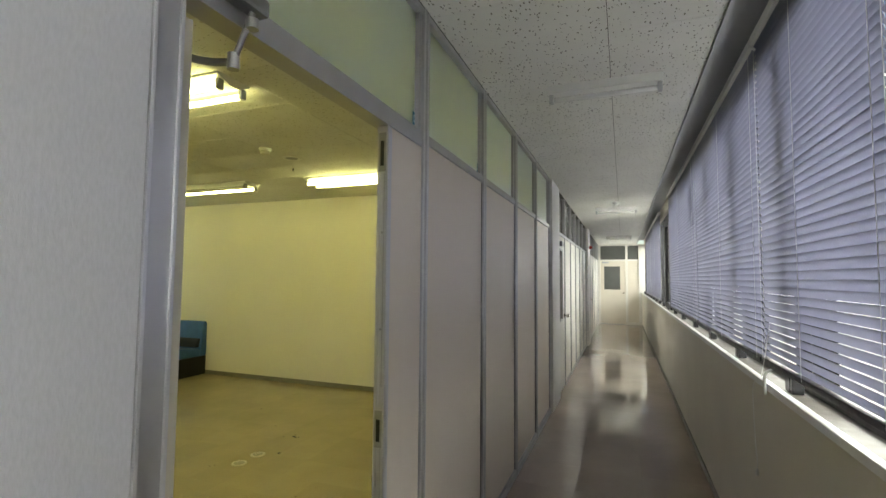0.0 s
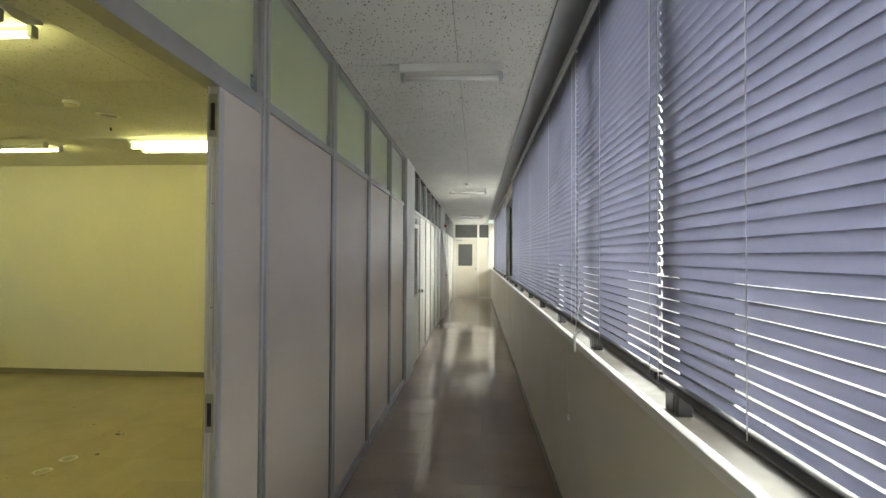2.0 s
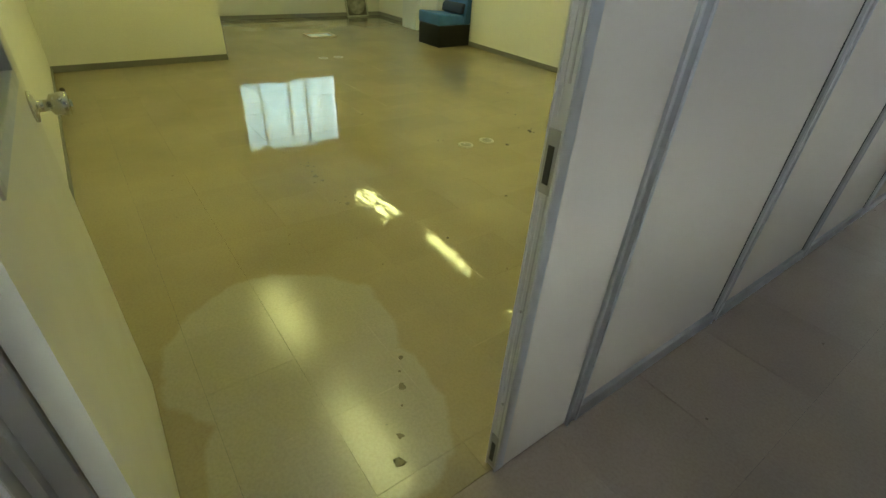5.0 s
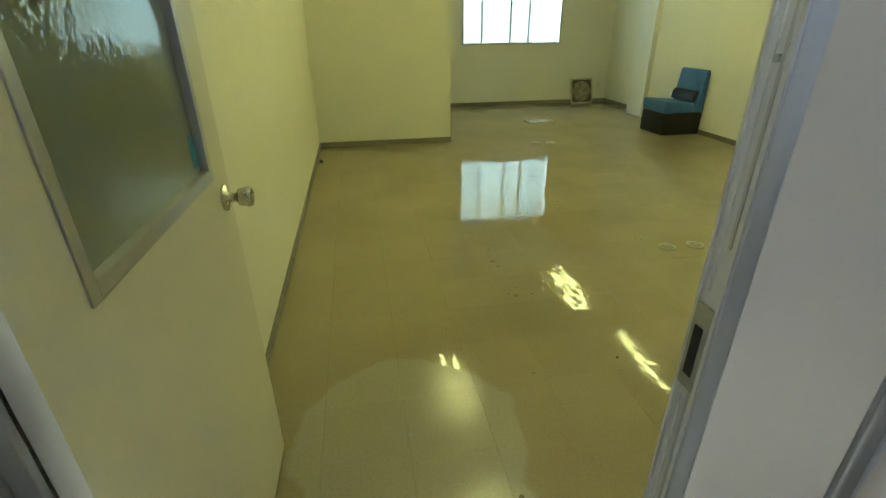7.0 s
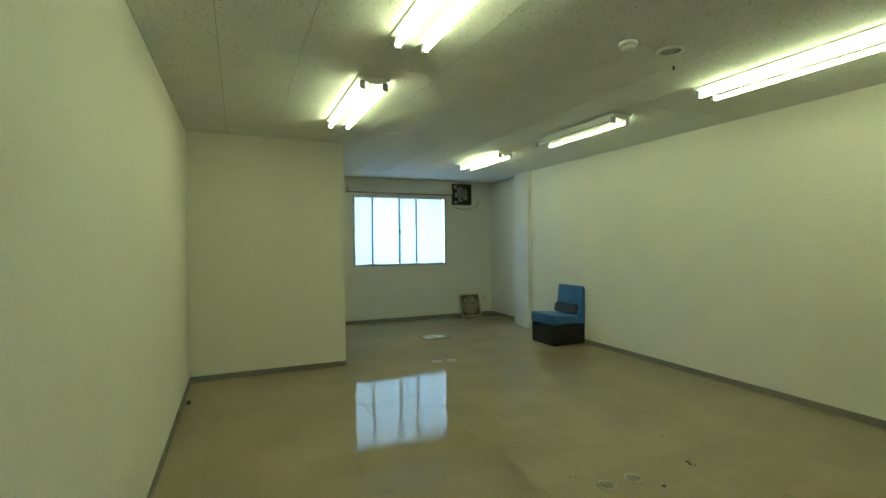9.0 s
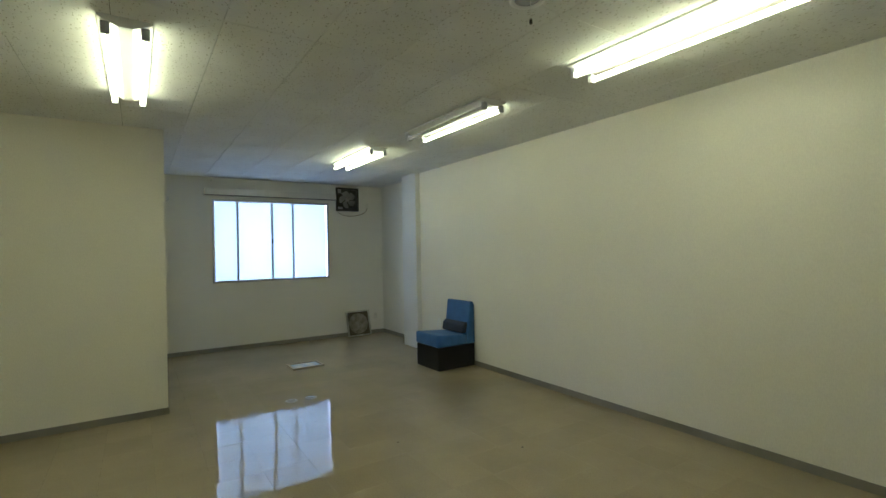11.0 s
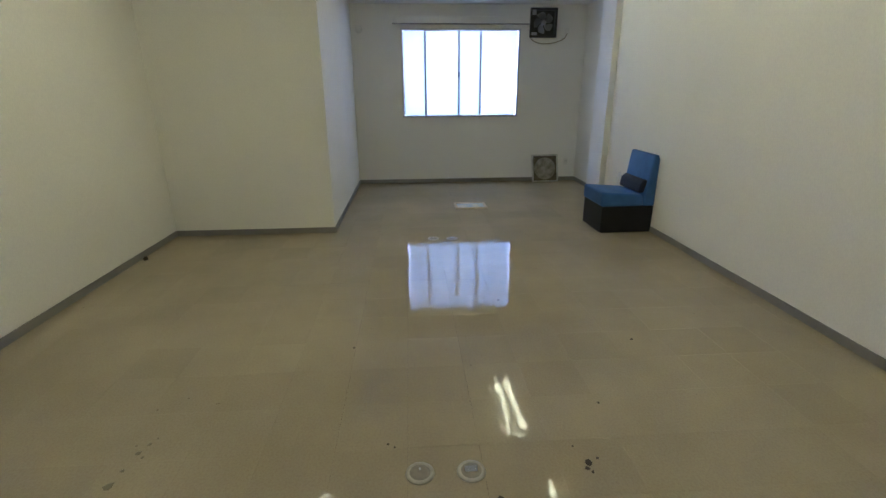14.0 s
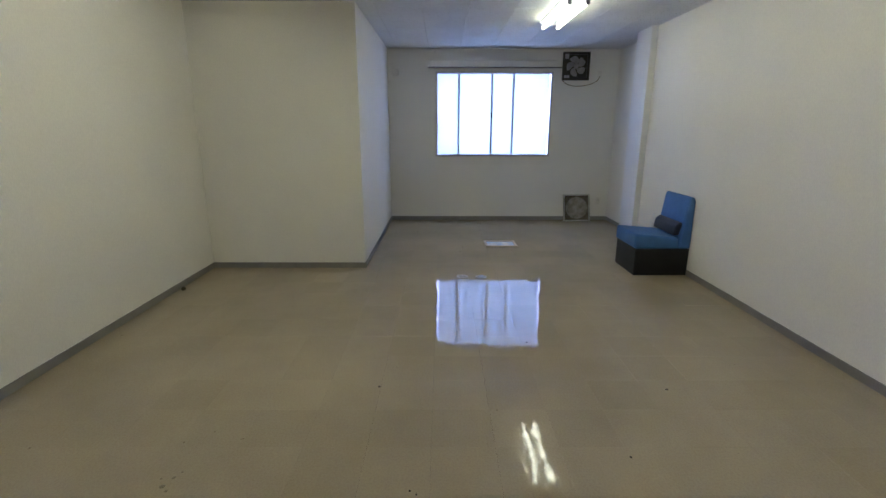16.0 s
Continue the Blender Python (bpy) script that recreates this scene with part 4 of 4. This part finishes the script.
def floor_cap(x, y, flap):
    c = empty("floor_outlet", pose(x, y, 0.0), "round metal floor outlet cap set in the vinyl", "floor outlet", "floor outlets")
    part("ring", lathe(((0.058, 0.0), (0.056, 0.005), (0.046, 0.008), (0.042, 0.006)), 32), "cap_ring", c, smooth=True)
    part("lid", lathe(((0.041, 0.0062), (0.030, 0.0075), (0.004, 0.0078)), 32), "cap", c)
    if flap:
        part("flap", boxes((-0.022, 0.010, -0.026, 0.026, 0.0078, 0.0095), bevel=0.0007), "chrome", c)
    else:
        part("screw_slot", boxes((-0.022, -0.010, -0.004, 0.004, 0.0078, 0.009)), "socket", c)
    return c


floor_cap(-2.119, 3.333, False)
floor_cap(-2.115, 3.536, True)
floor_cap(-5.175, 3.54, False)
floor_cap(-5.165, 3.73, True)
pg = empty("floor_plug", pose(-4.77, 0.945, 0), "small dark plug lying by the skirting", "plug")
part("plug", lathe(((0.018, 0), (0.02, 0.015), (0.012, 0.03)), 14), "debris", pg, smooth=True)


def chip(x, y, r, material, name, label, thick):
    bm = bmesh.new()
    n = 9
    ring = [(r * (0.55 + 0.6 * random.random()) * math.cos(2 * math.pi * i / n), r * (0.55 + 0.6 * random.random()) * math.sin(2 * math.pi * i / n)) for i in range(n)]
    lo = [bm.verts.new((u, v, 0.0008)) for u, v in ring]
    hi = [bm.verts.new((u * 0.8, v * 0.8, thick)) for u, v in ring]
    for i in range(n):
        j = (i + 1) % n
        bm.faces.new((lo[i], lo[j], hi[j], hi[i]))
    bm.faces.new(hi)
    ob = part(name, bm, material, None, "", pose(x, y, 0, 0, 0, random.uniform(0, 360)))
    return tagged(ob, label, "debris" if thick > 0.002 else "stain", "bits on the floor")


DIRT = "dark flake of dried dirt on the vinyl floor"
for x, y, r in ((-1.93, 3.60, 0.018), (-2.08, 3.985, 0.02), (-2.05, 3.97, 0.012), (-2.10, 4.03, 0.008), (-2.03, 3.985, 0.008), (-2.17, 3.95, 0.006), (-2.24, 3.17, 0.006),
                (-2.22, 3.20, 0.005), (-2.44, 4.17, 0.008), (-3.03, 2.94, 0.008), (-3.6, 3.9, 0.008), (-3.0, 4.6, 0.01), (-1.3, 3.0, 0.007), (-1.1, 2.4, 0.007)):
    chip(x * 1.022, y + 0.03, r, "debris", "dirt_flake", DIRT, 0.004)
DROP = "brown dried drop on the vinyl floor"
for x, y, r in ((-0.544, 1.787, 0.012), (-0.49, 1.75, 0.006), (-0.428, 1.722, 0.016), (-0.36, 1.68, 0.006), (-0.266, 1.616, 0.014), (-0.191, 1.568, 0.02), (-0.06, 1.5, 0.012), (-2.144, 2.139, 0.022), (-2.066, 2.152, 0.014), (-2.22, 2.15, 0.012),
                (-2.315, 2.16, 0.014), (-2.29, 2.19, 0.009), (-2.366, 2.182, 0.01), (-2.40, 2.20, 0.006), (-2.36, 2.13, 0.006), (-1.72, 2.15, 0.018), (-1.75, 2.12, 0.008), (-1.8, 2.18, 0.008), (-1.79, 2.11, 0.006)):
    chip(x, y, r, "stain", "dried_drop", DROP, 0.0016)

# ---- outside ----
structure("ground", box(-300, 300, -300, 300, -3.6, -3.4), "ground", "pale concrete yard below the building", "ground")
# self-lit sheet added outside in place of the real view
structure("backdrop", box(3.2, 3.25, -6, 24, -1.5, 3.6), "daylight", "glowing sheet standing in for hazy daylight beyond the corridor windows", "backdrop")

# ---- floor tiles ----
TILE = 0.3035


def tile_mesh(w, d, material):
    bm = box(-w / 2 + 0.00025, w / 2 - 0.00025, -d / 2 + 0.00025, d / 2 - 0.00025, -0.010, 0.0)
    return mesh_of(bm, "tile", material)


def tilt():
    return random.gauss(0, 0.09)


floor = empty("floor_room", pose(0, 0, 0), "waxed mottled beige vinyl tile floor, worn inside the door", "floor", "", "structure")
whole = tile_mesh(TILE, TILE, "tile")
rest = bmesh.new()
xs = steps(-2.263, TILE, FAR, -0.02)
ys = steps(3.284, TILE, LEFT, 6.1)
count = 0
for y0, y1 in zip(ys, ys[1:]):
    for x0, x1 in zip(xs, xs[1:]):
        a, b, c, d = max(x0, FAR), min(x1, -0.02), max(y0, LEFT), min(y1, 6.1)
        if b - a < 0.01 or d - c < 0.01 or (b <= BX and d <= BY):
            continue
        m = pose((a + b) / 2, (c + d) / 2, 0, tilt(), tilt(), 0)
        full = b - a > TILE - 0.001 and d - c > TILE - 0.001
        if full and a > -6.6 and count < 300:
            t = new("tile", whole)
            t.parent, t.matrix_basis = floor, m
            count += 1
        else:
            g = bmesh.ops.create_cube(rest, size=1.0)
            bmesh.ops.transform(rest, matrix=m @ Matrix.Translation((0, 0, -0.005)) @ Matrix.Diagonal((b - a - 0.0008, d - c - 0.0008, 0.01, 1)), verts=g["verts"])
tagged(part("tile_rest", rest, "tile", floor), kind="stuff")
hall_floor = empty("floor_hall", pose(0, 0, 0), "waxed grey-brown vinyl floor of the corridor", "floor", "", "structure")
HT = 0.4535
hall_meshes = {}
for y0 in steps(BACK, HT, BACK, END)[:-1]:
    for x0 in steps(-0.0195, HT, -0.0195, RX)[:-1]:
        w, d = min(x0 + HT, RX + 0.001) - x0, min(y0 + HT, END + 0.06) - y0
        if w > 0.01 and d > 0.01:
            key = (round(w, 3), round(d, 3))
            if key not in hall_meshes:
                hall_meshes[key] = tile_mesh(w, d, "hall_tile")
            t = new("tile", hall_meshes[key])
            t.parent, t.matrix_basis = hall_floor, pose(x0 + w / 2, y0 + d / 2, 0, tilt() * 0.7, tilt() * 0.7, 0)
